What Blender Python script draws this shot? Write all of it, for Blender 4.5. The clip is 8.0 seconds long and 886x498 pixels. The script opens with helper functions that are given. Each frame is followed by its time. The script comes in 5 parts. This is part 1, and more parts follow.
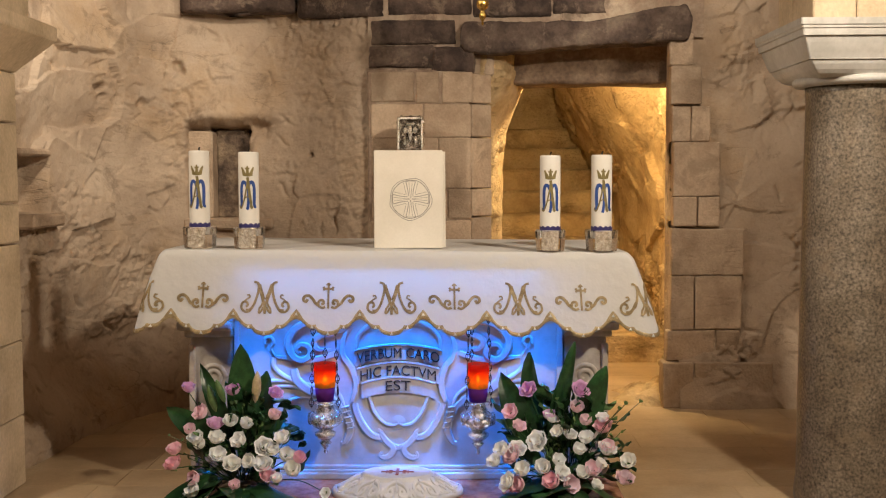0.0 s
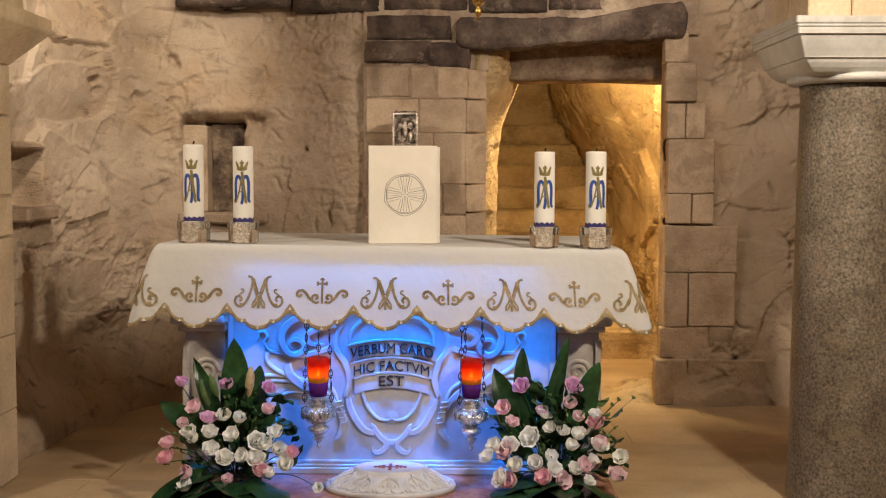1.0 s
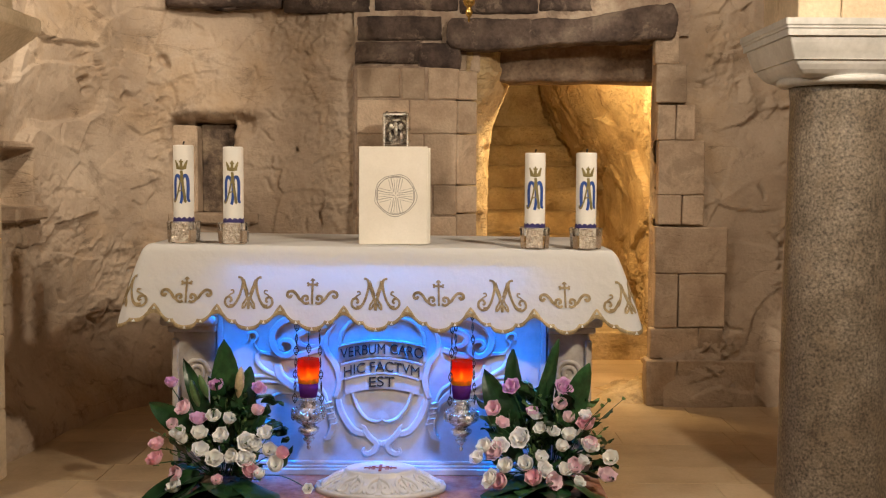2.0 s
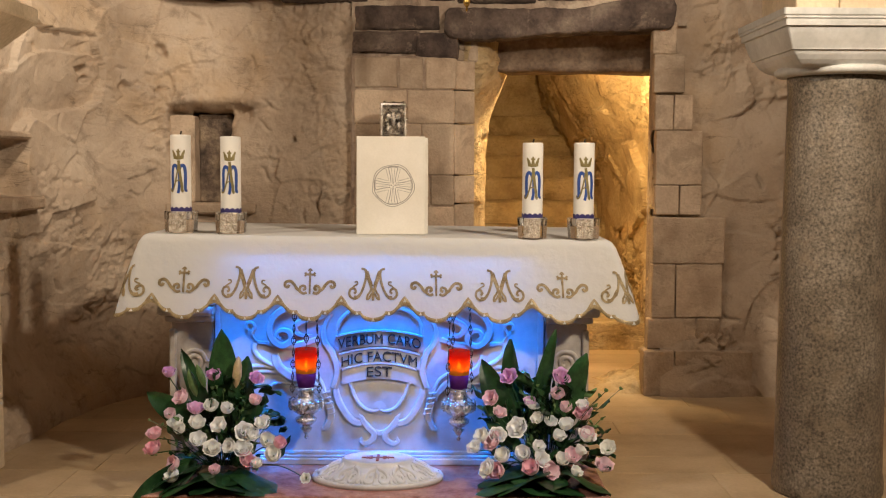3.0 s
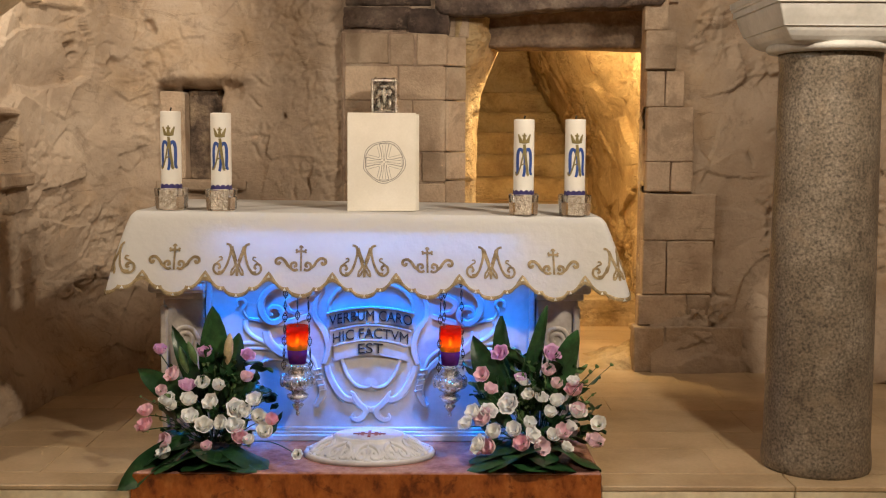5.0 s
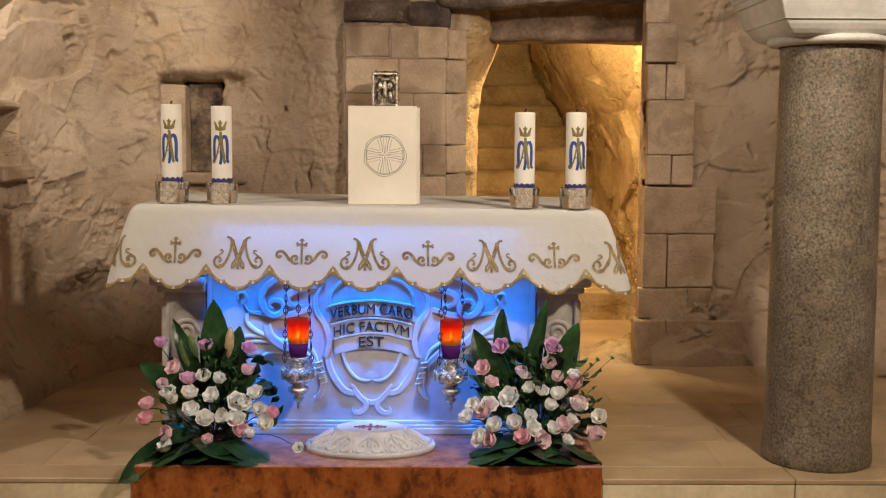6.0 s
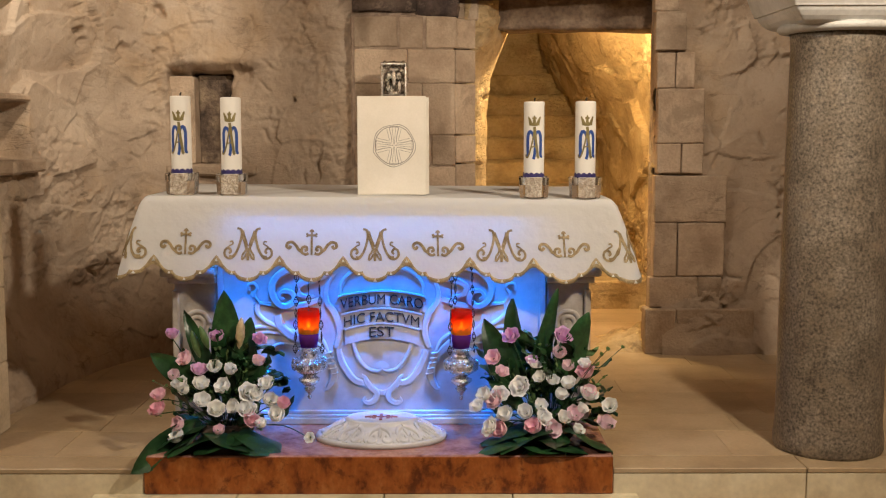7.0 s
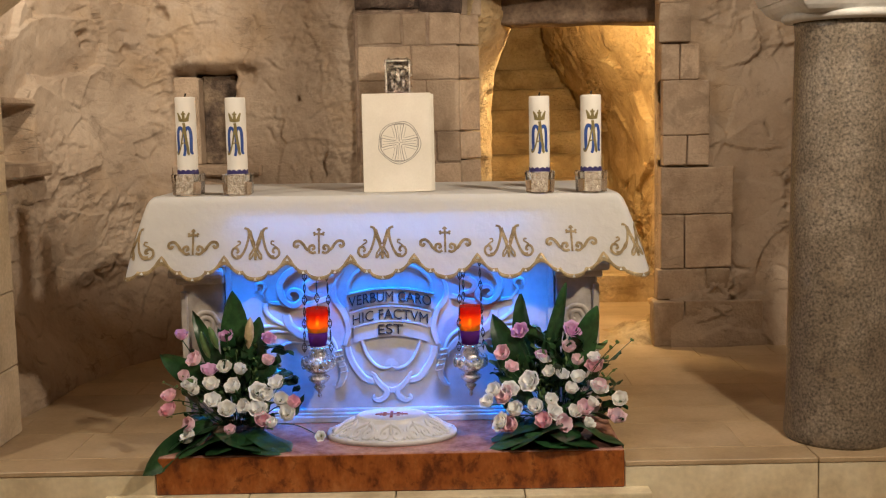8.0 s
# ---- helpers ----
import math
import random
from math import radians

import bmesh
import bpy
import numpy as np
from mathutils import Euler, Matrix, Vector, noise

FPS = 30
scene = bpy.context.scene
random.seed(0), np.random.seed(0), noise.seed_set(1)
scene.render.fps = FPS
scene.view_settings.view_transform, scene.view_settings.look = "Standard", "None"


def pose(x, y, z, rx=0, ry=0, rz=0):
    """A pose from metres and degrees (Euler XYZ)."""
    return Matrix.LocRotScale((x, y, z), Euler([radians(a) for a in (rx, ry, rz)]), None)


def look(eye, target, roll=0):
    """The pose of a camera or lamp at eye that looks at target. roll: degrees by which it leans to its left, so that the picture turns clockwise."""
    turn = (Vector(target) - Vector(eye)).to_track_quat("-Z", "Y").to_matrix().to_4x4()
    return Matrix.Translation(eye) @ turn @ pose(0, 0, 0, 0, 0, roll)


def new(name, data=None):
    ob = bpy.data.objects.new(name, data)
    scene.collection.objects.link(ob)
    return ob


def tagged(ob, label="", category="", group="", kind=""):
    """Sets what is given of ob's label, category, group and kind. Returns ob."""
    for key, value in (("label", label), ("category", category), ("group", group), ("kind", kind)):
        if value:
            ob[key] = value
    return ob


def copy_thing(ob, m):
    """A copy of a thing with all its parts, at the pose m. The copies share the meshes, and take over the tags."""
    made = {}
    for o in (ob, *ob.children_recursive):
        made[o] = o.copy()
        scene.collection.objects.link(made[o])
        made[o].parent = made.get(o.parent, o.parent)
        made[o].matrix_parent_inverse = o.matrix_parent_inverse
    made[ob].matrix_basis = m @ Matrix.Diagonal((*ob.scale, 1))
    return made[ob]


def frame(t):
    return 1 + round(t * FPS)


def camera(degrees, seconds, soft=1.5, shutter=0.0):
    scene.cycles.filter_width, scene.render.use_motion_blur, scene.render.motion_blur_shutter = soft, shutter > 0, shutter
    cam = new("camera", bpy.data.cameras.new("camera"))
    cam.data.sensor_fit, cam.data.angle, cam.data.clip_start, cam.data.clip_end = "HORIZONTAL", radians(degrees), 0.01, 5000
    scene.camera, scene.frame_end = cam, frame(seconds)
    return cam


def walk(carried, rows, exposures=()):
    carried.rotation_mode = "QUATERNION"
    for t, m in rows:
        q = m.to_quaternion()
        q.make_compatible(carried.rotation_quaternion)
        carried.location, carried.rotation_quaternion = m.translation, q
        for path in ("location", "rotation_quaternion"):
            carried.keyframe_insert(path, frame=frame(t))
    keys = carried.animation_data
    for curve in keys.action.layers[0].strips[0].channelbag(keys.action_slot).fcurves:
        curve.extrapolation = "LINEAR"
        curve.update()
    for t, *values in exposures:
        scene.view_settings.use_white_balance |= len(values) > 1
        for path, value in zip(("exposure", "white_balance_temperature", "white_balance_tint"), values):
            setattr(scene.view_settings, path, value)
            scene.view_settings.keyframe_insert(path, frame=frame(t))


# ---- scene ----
cam = camera(43.6, 8.0, 1.15)
PATH = [
    (0, (0.2348, -4.5858, 1.297), (0.2063, -2.5858, 1.1734), -0.21),
    (0.5, (0.2371, -4.5852, 1.2981), (0.2089, -2.5852, 1.1672), 0.04),
    (1, (0.2375, -4.5879, 1.2985), (0.2185, -2.5879, 1.1664), 0.17),
    (1.5, (0.2369, -4.5869, 1.299), (0.2295, -2.5869, 1.1697), 0.22),
    (3, (0.2384, -4.5863, 1.2984), (0.2408, -2.5863, 1.1499), 0.31),
    (3.5, (0.2371, -4.5853, 1.3001), (0.2438, -2.5853, 1.1337), 0.33),
    (4, (0.2353, -4.5846, 1.2977), (0.2492, -2.5846, 1.1187), 0.35),
    (4.5, (0.2381, -4.5851, 1.2981), (0.2569, -2.5851, 1.1124), 0.31),
    (6, (0.2378, -4.5848, 1.2975), (0.2554, -2.5848, 1.0949), 0.31),
    (6.5, (0.2369, -4.5856, 1.2966), (0.2476, -2.5856, 1.0847), 0.27),
    (7, (0.2384, -4.5847, 1.2968), (0.238, -2.5847, 1.0761), -0.08),
    (7.5, (0.2363, -4.5836, 1.2968), (0.2267, -2.5836, 1.0713), -0.68),
    (8, (0.236, -4.5837, 1.2958), (0.2234, -2.5837, 1.0688), -1.18),
]
walk(cam, [(t, look(eye, target, roll)) for t, eye, target, roll in PATH])

# ---- light ----
world = bpy.data.worlds.new("cave_dark")
scene.world = world
world.use_nodes = True
world.node_tree.nodes["Background"].inputs[0].default_value = (0.02, 0.015, 0.01, 1)
world.node_tree.nodes["Background"].inputs[1].default_value = 0.2
scene.view_settings.exposure = 0.0


def lamp(name, kind, where, target, watts, colour, size=0.2, size_y=0.0, cone=0.0, blend=0.5):
    data = bpy.data.lights.new(name, kind)
    data.energy, data.color = watts, colour
    if kind == "AREA":
        data.size = size
        if size_y:
            data.shape, data.size_y = "RECTANGLE", size_y
    else:
        data.shadow_soft_size = size
    if kind == "SPOT":
        data.spot_size, data.spot_blend = radians(cone), blend
    ob = new(name, data)
    ob.matrix_world = look(where, target)
    return ob


WARM = (1.0, 0.845, 0.65)
lamp("ceiling_spot_right", "AREA", (1.87, -2.4, 2.78), (-1.4, 1.6, 0.9), 90, WARM, 0.16)
lamp("ceiling_spot_left", "AREA", (-2.4, -1.85, 2.78), (0.9, 1.8, 1.9), 48, WARM, 0.16)
# Two unseen fills, added to brighten the west and east rock walls.
lamp("wall_spot_west", "SPOT", (-0.75, -0.2, 2.84), (-1.8, 1.7, 1.82), 132, WARM, 0.08, cone=62, blend=0.7)
lamp("wall_spot_east", "SPOT", (1.5, -0.1, 2.84), (1.8, 1.85, 1.6), 105, WARM, 0.08, cone=86, blend=0.8)
lamp("passage_lamp", "POINT", (0.95, 2.46, 2.2), (1.2, 2.9, 0), 108, (1.0, 0.72, 0.34), 0.06)
# Unseen cool fill, added to lift the flowers, lid and altar front.
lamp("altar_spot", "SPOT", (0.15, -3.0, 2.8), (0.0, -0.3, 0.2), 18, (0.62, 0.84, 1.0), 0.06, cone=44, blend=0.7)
led_light = lamp("blue_led_strip_light", "AREA", (-0.02, -0.108, 0.93), (-0.02, -0.01, 0.2), 7.6, (0.0, 0.19, 1.0), 1.34, 0.02)
led_light.data.spread = radians(38)
lamp("blue_led_strip_spill", "AREA", (-0.02, -0.06, 0.925), (-0.02, -0.15, 0.77), 2.2, (0.01, 0.28, 1.0), 1.2, 0.02)

# ---- materials ----


def mat(name, cols, scale=3.0, fine=45.0, rough=0.8, bump=0.4, metal=0.0, rand=0.0, fine_mix=0.25, dist=0.01, stretch=(1, 1, 1), spec=0.5, coat=0.0, cracks=0.0, stain=None, ochre=0.0, chips=0.0):
    """A node material: a large noise through the colours, a fine one for grain, a bump from both."""
    m = bpy.data.materials.new(name)
    m.use_nodes = True
    nt = m.node_tree
    n, link = nt.nodes, nt.links.new
    bsdf = n["Principled BSDF"]
    geo = n.new("ShaderNodeNewGeometry")
    mp = n.new("ShaderNodeMapping")
    mp.inputs["Scale"].default_value = stretch
    link(geo.outputs["Position"], mp.inputs["Vector"])
    big = n.new("ShaderNodeTexNoise")
    big.inputs["Scale"].default_value, big.inputs["Detail"].default_value, big.inputs["Roughness"].default_value = scale, 7, 0.62
    small = n.new("ShaderNodeTexNoise")
    small.inputs["Scale"].default_value, small.inputs["Detail"].default_value = fine, 4
    for k in (big, small):
        link(mp.outputs[0], k.inputs["Vector"])
    ramp = n.new("ShaderNodeValToRGB")
    e = ramp.color_ramp.elements
    while len(e) < len(cols):
        e.new(0.5)
    for i, c in enumerate(cols):
        e[i].position, e[i].color = 0.35 + 0.3 * i / max(1, len(cols) - 1), (*c, 1)
    link(big.outputs["Fac"], ramp.inputs[0])
    val = n.new("ShaderNodeMapRange")
    val.inputs["From Min"].default_value, val.inputs["From Max"].default_value = 0.25, 0.75
    val.inputs["To Min"].default_value, val.inputs["To Max"].default_value = 1 - fine_mix, 1 + fine_mix
    link(small.outputs["Fac"], val.inputs["Value"])
    last = val.outputs[0]
    if rand:
        info = n.new("ShaderNodeObjectInfo")
        r = n.new("ShaderNodeMapRange")
        r.inputs["To Min"].default_value, r.inputs["To Max"].default_value = 1 - rand, 1 + rand
        link(info.outputs["Random"], r.inputs["Value"])
        mul = n.new("ShaderNodeMath")
        mul.operation = "MULTIPLY"
        link(last, mul.inputs[0]), link(r.outputs[0], mul.inputs[1])
        last = mul.outputs[0]
    mix = n.new("ShaderNodeVectorMath")
    mix.operation = "SCALE"
    link(ramp.outputs["Color"], mix.inputs[0]), link(last, mix.inputs["Scale"])
    colour, height = mix.outputs[0], None
    if stain:
        spot, lim, over = n.new("ShaderNodeTexNoise"), n.new("ShaderNodeMapRange"), n.new("ShaderNodeMix")
        spot.inputs["Scale"].default_value, spot.inputs["Detail"].default_value, spot.inputs["Roughness"].default_value = stain[1], 9, 0.7
        spot.inputs["Distortion"].default_value = 0.4
        shift = n.new("ShaderNodeMapping")
        shift.inputs["Location"].default_value = (3.7, 1.2, 8.1)
        link(geo.outputs["Position"], shift.inputs["Vector"]), link(shift.outputs[0], spot.inputs["Vector"])
        lim.inputs["From Min"].default_value, lim.inputs["From Max"].default_value = stain[2], stain[2] + 0.09
        lim.inputs["To Max"].default_value = stain[3]
        link(spot.outputs["Fac"], lim.inputs["Value"])
        over.data_type = "RGBA"
        link(lim.outputs[0], over.inputs["Factor"]), link(colour, over.inputs["A"])
        over.inputs["B"].default_value = (*stain[0], 1)
        colour = over.outputs["Result"]
    if ochre:
        patch, lim, over = n.new("ShaderNodeTexNoise"), n.new("ShaderNodeMapRange"), n.new("ShaderNodeMix")
        patch.inputs["Scale"].default_value, patch.inputs["Detail"].default_value, patch.inputs["Roughness"].default_value = 1.3, 8, 0.68
        link(geo.outputs["Position"], patch.inputs["Vector"]), link(patch.outputs["Fac"], lim.inputs["Value"])
        lim.inputs["From Min"].default_value, lim.inputs["From Max"].default_value, lim.inputs["To Max"].default_value = 0.5, 0.66, ochre
        over.data_type, over.blend_type = "RGBA", "MULTIPLY"
        over.inputs["B"].default_value = (0.98, 0.84, 0.6, 1)
        link(lim.outputs[0], over.inputs["Factor"]), link(colour, over.inputs["A"])
        colour = over.outputs["Result"]
    if cracks:
        tilt = n.new("ShaderNodeMapping")
        tilt.inputs["Rotation"].default_value, tilt.inputs["Scale"].default_value = (0, radians(38), 0), (1.0, 1.0, 2.6)
        link(geo.outputs["Position"], tilt.inputs["Vector"])
        vein, where = n.new("ShaderNodeTexNoise"), n.new("ShaderNodeTexNoise")
        vein.inputs["Scale"].default_value, vein.inputs["Detail"].default_value, vein.inputs["Distortion"].default_value = 2.3, 7, 0.5
        where.inputs["Scale"].default_value, where.inputs["Detail"].default_value = 2.6, 3
        link(tilt.outputs[0], vein.inputs["Vector"]), link(geo.outputs["Position"], where.inputs["Vector"])
        off, ab, line, mask, both = (n.new("ShaderNodeMath") for _ in range(2)), None, n.new("ShaderNodeMapRange"), n.new("ShaderNodeMapRange"), n.new("ShaderNodeMath")
        sub, ab = off
        sub.operation, sub.inputs[1].default_value, ab.operation, both.operation = "SUBTRACT", 0.5, "ABSOLUTE", "MULTIPLY"
        link(vein.outputs["Fac"], sub.inputs[0]), link(sub.outputs[0], ab.inputs[0]), link(ab.outputs[0], line.inputs["Value"])
        line.inputs["From Min"].default_value, line.inputs["From Max"].default_value = 0.0, 0.010
        line.inputs["To Min"].default_value, line.inputs["To Max"].default_value = 1.0, 0.0
        link(where.outputs["Fac"], mask.inputs["Value"])
        mask.inputs["From Min"].default_value, mask.inputs["From Max"].default_value = 0.54, 0.62
        link(line.outputs[0], both.inputs[0]), link(mask.outputs[0], both.inputs[1])
        dark = n.new("ShaderNodeMapRange")
        dark.inputs["To Min"].default_value, dark.inputs["To Max"].default_value = 1.0, 1.0 - cracks
        link(both.outputs[0], dark.inputs["Value"])
        again_mix = n.new("ShaderNodeVectorMath")
        again_mix.operation = "SCALE"
        link(colour, again_mix.inputs[0]), link(dark.outputs[0], again_mix.inputs["Scale"])
        colour, height = again_mix.outputs[0], both.outputs[0]
    link(colour, bsdf.inputs["Base Color"])
    bsdf.inputs["Roughness"].default_value, bsdf.inputs["Metallic"].default_value = rough, metal
    bsdf.inputs["Specular IOR Level"].default_value = spec
    bsdf.inputs["Coat Weight"].default_value = coat
    if bump:
        add = n.new("ShaderNodeMath")
        add.operation = "MULTIPLY_ADD"
        add.inputs[1].default_value = 1.5
        link(big.outputs["Fac"], add.inputs[0]), link(small.outputs["Fac"], add.inputs[2])
        b = n.new("ShaderNodeBump")
        b.inputs["Strength"].default_value, b.inputs["Distance"].default_value = bump, dist
        last = add.outputs[0]
        if chips:
            slant, hack, zone, edge_on, cut = n.new("ShaderNodeMapping"), n.new("ShaderNodeTexNoise"), n.new("ShaderNodeTexNoise"), n.new("ShaderNodeMapRange"), n.new("ShaderNodeMath")
            slant.inputs["Rotation"].default_value, slant.inputs["Scale"].default_value = (0, radians(-34), 0), (1.0, 1.0, 3.2)
            hack.inputs["Scale"].default_value, hack.inputs["Detail"].default_value, hack.inputs["Roughness"].default_value, hack.inputs["Distortion"].default_value = 6.5, 6, 0.6, 0.6
            zone.inputs["Scale"].default_value, zone.inputs["Detail"].default_value = 2.1, 3
            link(geo.outputs["Position"], slant.inputs["Vector"]), link(slant.outputs[0], hack.inputs["Vector"]), link(geo.outputs["Position"], zone.inputs["Vector"])
            edge_on.inputs["From Min"].default_value, edge_on.inputs["From Max"].default_value, edge_on.inputs["To Max"].default_value = 0.48, 0.52, 1.0
            link(hack.outputs["Fac"], edge_on.inputs["Value"])
            span, prod = n.new("ShaderNodeMapRange"), n.new("ShaderNodeMath")
            span.inputs["From Min"].default_value, span.inputs["From Max"].default_value, span.inputs["To Max"].default_value = 0.45, 0.65, chips
            link(zone.outputs["Fac"], span.inputs["Value"])
            prod.operation, cut.operation = "MULTIPLY", "ADD"
            link(edge_on.outputs[0], prod.inputs[0]), link(span.outputs[0], prod.inputs[1])
            link(last, cut.inputs[0]), link(prod.outputs[0], cut.inputs[1])
            last = cut.outputs[0]
        if height:
            low = n.new("ShaderNodeMath")
            low.operation, low.inputs[1].default_value = "MULTIPLY_ADD", -1.2
            link(height, low.inputs[0]), link(last, low.inputs[2])
            last = low.outputs[0]
        link(last, b.inputs["Height"]), link(b.outputs[0], bsdf.inputs["Normal"])
    return m


def cloth_mat(name, colour, share):
    """Thin linen: light comes through it; a fine weave."""
    m = bpy.data.materials.new(name)
    m.use_nodes = True
    nt = m.node_tree
    n, link = nt.nodes, nt.links.new
    out = n["Material Output"]
    n.remove(n["Principled BSDF"])
    d, t, mix = n.new("ShaderNodeBsdfDiffuse"), n.new("ShaderNodeBsdfTranslucent"), n.new("ShaderNodeMixShader")
    geo, tex, b = n.new("ShaderNodeNewGeometry"), n.new("ShaderNodeTexNoise"), n.new("ShaderNodeBump")
    tex.inputs["Scale"].default_value, tex.inputs["Detail"].default_value = 22, 9
    link(geo.outputs["Position"], tex.inputs["Vector"])
    b.inputs["Strength"].default_value, b.inputs["Distance"].default_value = 0.5, 0.009
    link(tex.outputs["Fac"], b.inputs["Height"])
    for s in (d, t):
        s.inputs["Color"].default_value = (*colour, 1)
        link(b.outputs[0], s.inputs["Normal"])
    mix.inputs[0].default_value = share
    link(d.outputs[0], mix.inputs[1]), link(t.outputs[0], mix.inputs[2]), link(mix.outputs[0], out.inputs["Surface"])
    return m


def petal_mat(name, colour, deep):
    """A soft petal: paler at random from flower to flower, light scattered inside it."""
    m = bpy.data.materials.new(name)
    m.use_nodes = True
    nt = m.node_tree
    n, link = nt.nodes, nt.links.new
    b = n["Principled BSDF"]
    info, mix = n.new("ShaderNodeObjectInfo"), n.new("ShaderNodeMix")
    mix.data_type = "RGBA"
    mix.inputs["A"].default_value, mix.inputs["B"].default_value = (*colour, 1), (*deep, 1)
    link(info.outputs["Random"], mix.inputs["Factor"]), link(mix.outputs["Result"], b.inputs["Base Color"])
    b.inputs["Roughness"].default_value = 0.6
    b.inputs["Subsurface Weight"].default_value, b.inputs["Subsurface Scale"].default_value = 0.5, 0.012
    b.inputs["Subsurface Radius"].default_value = (1, 0.9, 0.8)
    b.inputs["Sheen Weight"].default_value = 0.25
    return m


def glow_mat(name, colour, strength):
    m = bpy.data.materials.new(name)
    m.use_nodes = True
    b = m.node_tree.nodes["Principled BSDF"]
    b.inputs["Base Color"].default_value = (*colour, 1)
    b.inputs["Emission Color"].default_value, b.inputs["Emission Strength"].default_value = (*colour, 1), strength
    return m


def glass_mat(name, colour, rough=0.05, weight=1.0):
    m = bpy.data.materials.new(name)
    m.use_nodes = True
    b = m.node_tree.nodes["Principled BSDF"]
    b.inputs["Base Color"].default_value, b.inputs["Roughness"].default_value = (*colour, 1), rough
    b.inputs["Transmission Weight"].default_value, b.inputs["IOR"].default_value = weight, 1.45
    return m


ROCK = mat("cave_rock", [(0.34, 0.257, 0.19), (0.43, 0.335, 0.254), (0.49, 0.388, 0.297), (0.535, 0.436, 0.345)], 1.7, 70, 0.92, 0.4, fine_mix=0.05, dist=0.012, cracks=0.28, stain=((0.17, 0.125, 0.088), 4.2, 0.56, 0.48), ochre=0.5, chips=1.0)
ROCK_IN = mat("passage_rock", [(0.38, 0.27, 0.15), (0.52, 0.39, 0.22), (0.6, 0.47, 0.29)], 3, 40, 0.92, 0.6, fine_mix=0.1, dist=0.025, stain=((0.2, 0.13, 0.06), 3.5, 0.56, 0.5), chips=2.2)
ASHLAR = mat("ashlar_limestone", [(0.36, 0.265, 0.19), (0.46, 0.35, 0.257), (0.535, 0.42, 0.315)], 5, 70, 0.88, 0.6, rand=0.16, fine_mix=0.1, dist=0.008, stain=((0.25, 0.185, 0.13), 5, 0.55, 0.5), chips=0.8)
ASHLAR_L = mat("dressed_limestone", [(0.46, 0.36, 0.24), (0.56, 0.45, 0.31), (0.62, 0.5, 0.36)], 5, 60, 0.85, 0.35, rand=0.08, fine_mix=0.12, dist=0.006)
DARKSTONE = mat("soot_dark_stone", [(0.036, 0.024, 0.021), (0.075, 0.051, 0.043), (0.12, 0.085, 0.07), (0.19, 0.145, 0.115)], 5, 50, 0.9, 0.9, rand=0.3, fine_mix=0.22, dist=0.014, stain=((0.34, 0.26, 0.2), 8, 0.57, 0.5))
MORTAR = mat("old_mortar", [(0.27, 0.19, 0.145), (0.36, 0.27, 0.205), (0.47, 0.385, 0.3)], 6, 50, 0.95, 0.8, fine_mix=0.12, dist=0.014, stain=((0.13, 0.09, 0.07), 4, 0.55, 0.7))
PAVER = mat("floor_limestone", [(0.36, 0.26, 0.155), (0.45, 0.335, 0.205), (0.52, 0.4, 0.26)], 2.5, 60, 0.42, 0.12, rand=0.1, fine_mix=0.08, dist=0.003)
STEP = mat("step_limestone", [(0.5, 0.42, 0.28), (0.66, 0.58, 0.41), (0.74, 0.67, 0.5)], 4, 40, 0.5, 0.15, rand=0.06, fine_mix=0.1, dist=0.004)
GRANITE = mat("grey_brown_granite", [(0.125, 0.1, 0.076), (0.17, 0.14, 0.108), (0.215, 0.182, 0.146)], 5, 95, 0.36, 0.12, fine_mix=0.8, dist=0.002, stain=((0.27, 0.21, 0.15), 11, 0.55, 0.5))
MARBLE = mat("white_marble", [(0.36, 0.36, 0.36), (0.46, 0.46, 0.46), (0.53, 0.53, 0.53)], 5, 25, 0.4, 0.06, fine_mix=0.07, dist=0.003)
MARBLE_W = mat("bright_white_marble", [(0.5, 0.5, 0.51), (0.6, 0.6, 0.61), (0.67, 0.67, 0.68)], 6, 30, 0.4, 0.06, fine_mix=0.05, dist=0.003)
MARBLE_G = mat("grey_white_marble", [(0.42, 0.41, 0.39), (0.53, 0.52, 0.5), (0.6, 0.59, 0.57)], 5, 60, 0.55, 0.15, fine_mix=0.08, dist=0.003)
MARBLE_B = mat("veined_brown_marble", [(0.3, 0.25, 0.21), (0.45, 0.4, 0.35), (0.6, 0.56, 0.52)], 6, 30, 0.35, 0.05, fine_mix=0.1, dist=0.003)
REDMARBLE = mat("red_marble", [(0.11, 0.026, 0.007), (0.25, 0.066, 0.013), (0.31, 0.09, 0.018), (0.37, 0.125, 0.03)], 10, 60, 0.2, 0.03, fine_mix=0.14, dist=0.002, spec=0.5, stretch=(1.4, 1, 0.8), stain=((0.075, 0.017, 0.006), 15, 0.54, 0.65))
# Same red marble made paler and rosier: LED and lamp light in its colour.
REDTOP_LIT = mat("red_marble_top", [(0.24, 0.1, 0.08), (0.38, 0.19, 0.155), (0.48, 0.26, 0.22)], 14, 60, 0.25, 0.03, fine_mix=0.15, dist=0.002)
LINEN = cloth_mat("white_linen", (0.76, 0.755, 0.75), 0.24)
GOLD = mat("gold_thread", [(0.27, 0.2, 0.11), (0.39, 0.3, 0.17), (0.53, 0.42, 0.25)], 30, 260, 0.42, 0.5, metal=0.35, fine_mix=0.35, dist=0.003)
WAX = mat("white_wax", [(0.8, 0.77, 0.72), (0.84, 0.82, 0.78)], 6, 30, 0.45, 0.03, fine_mix=0.02)
INKBLUE = mat("blue_print", [(0.02, 0.06, 0.28), (0.03, 0.09, 0.36)], 30, 90, 0.45, 0.0)
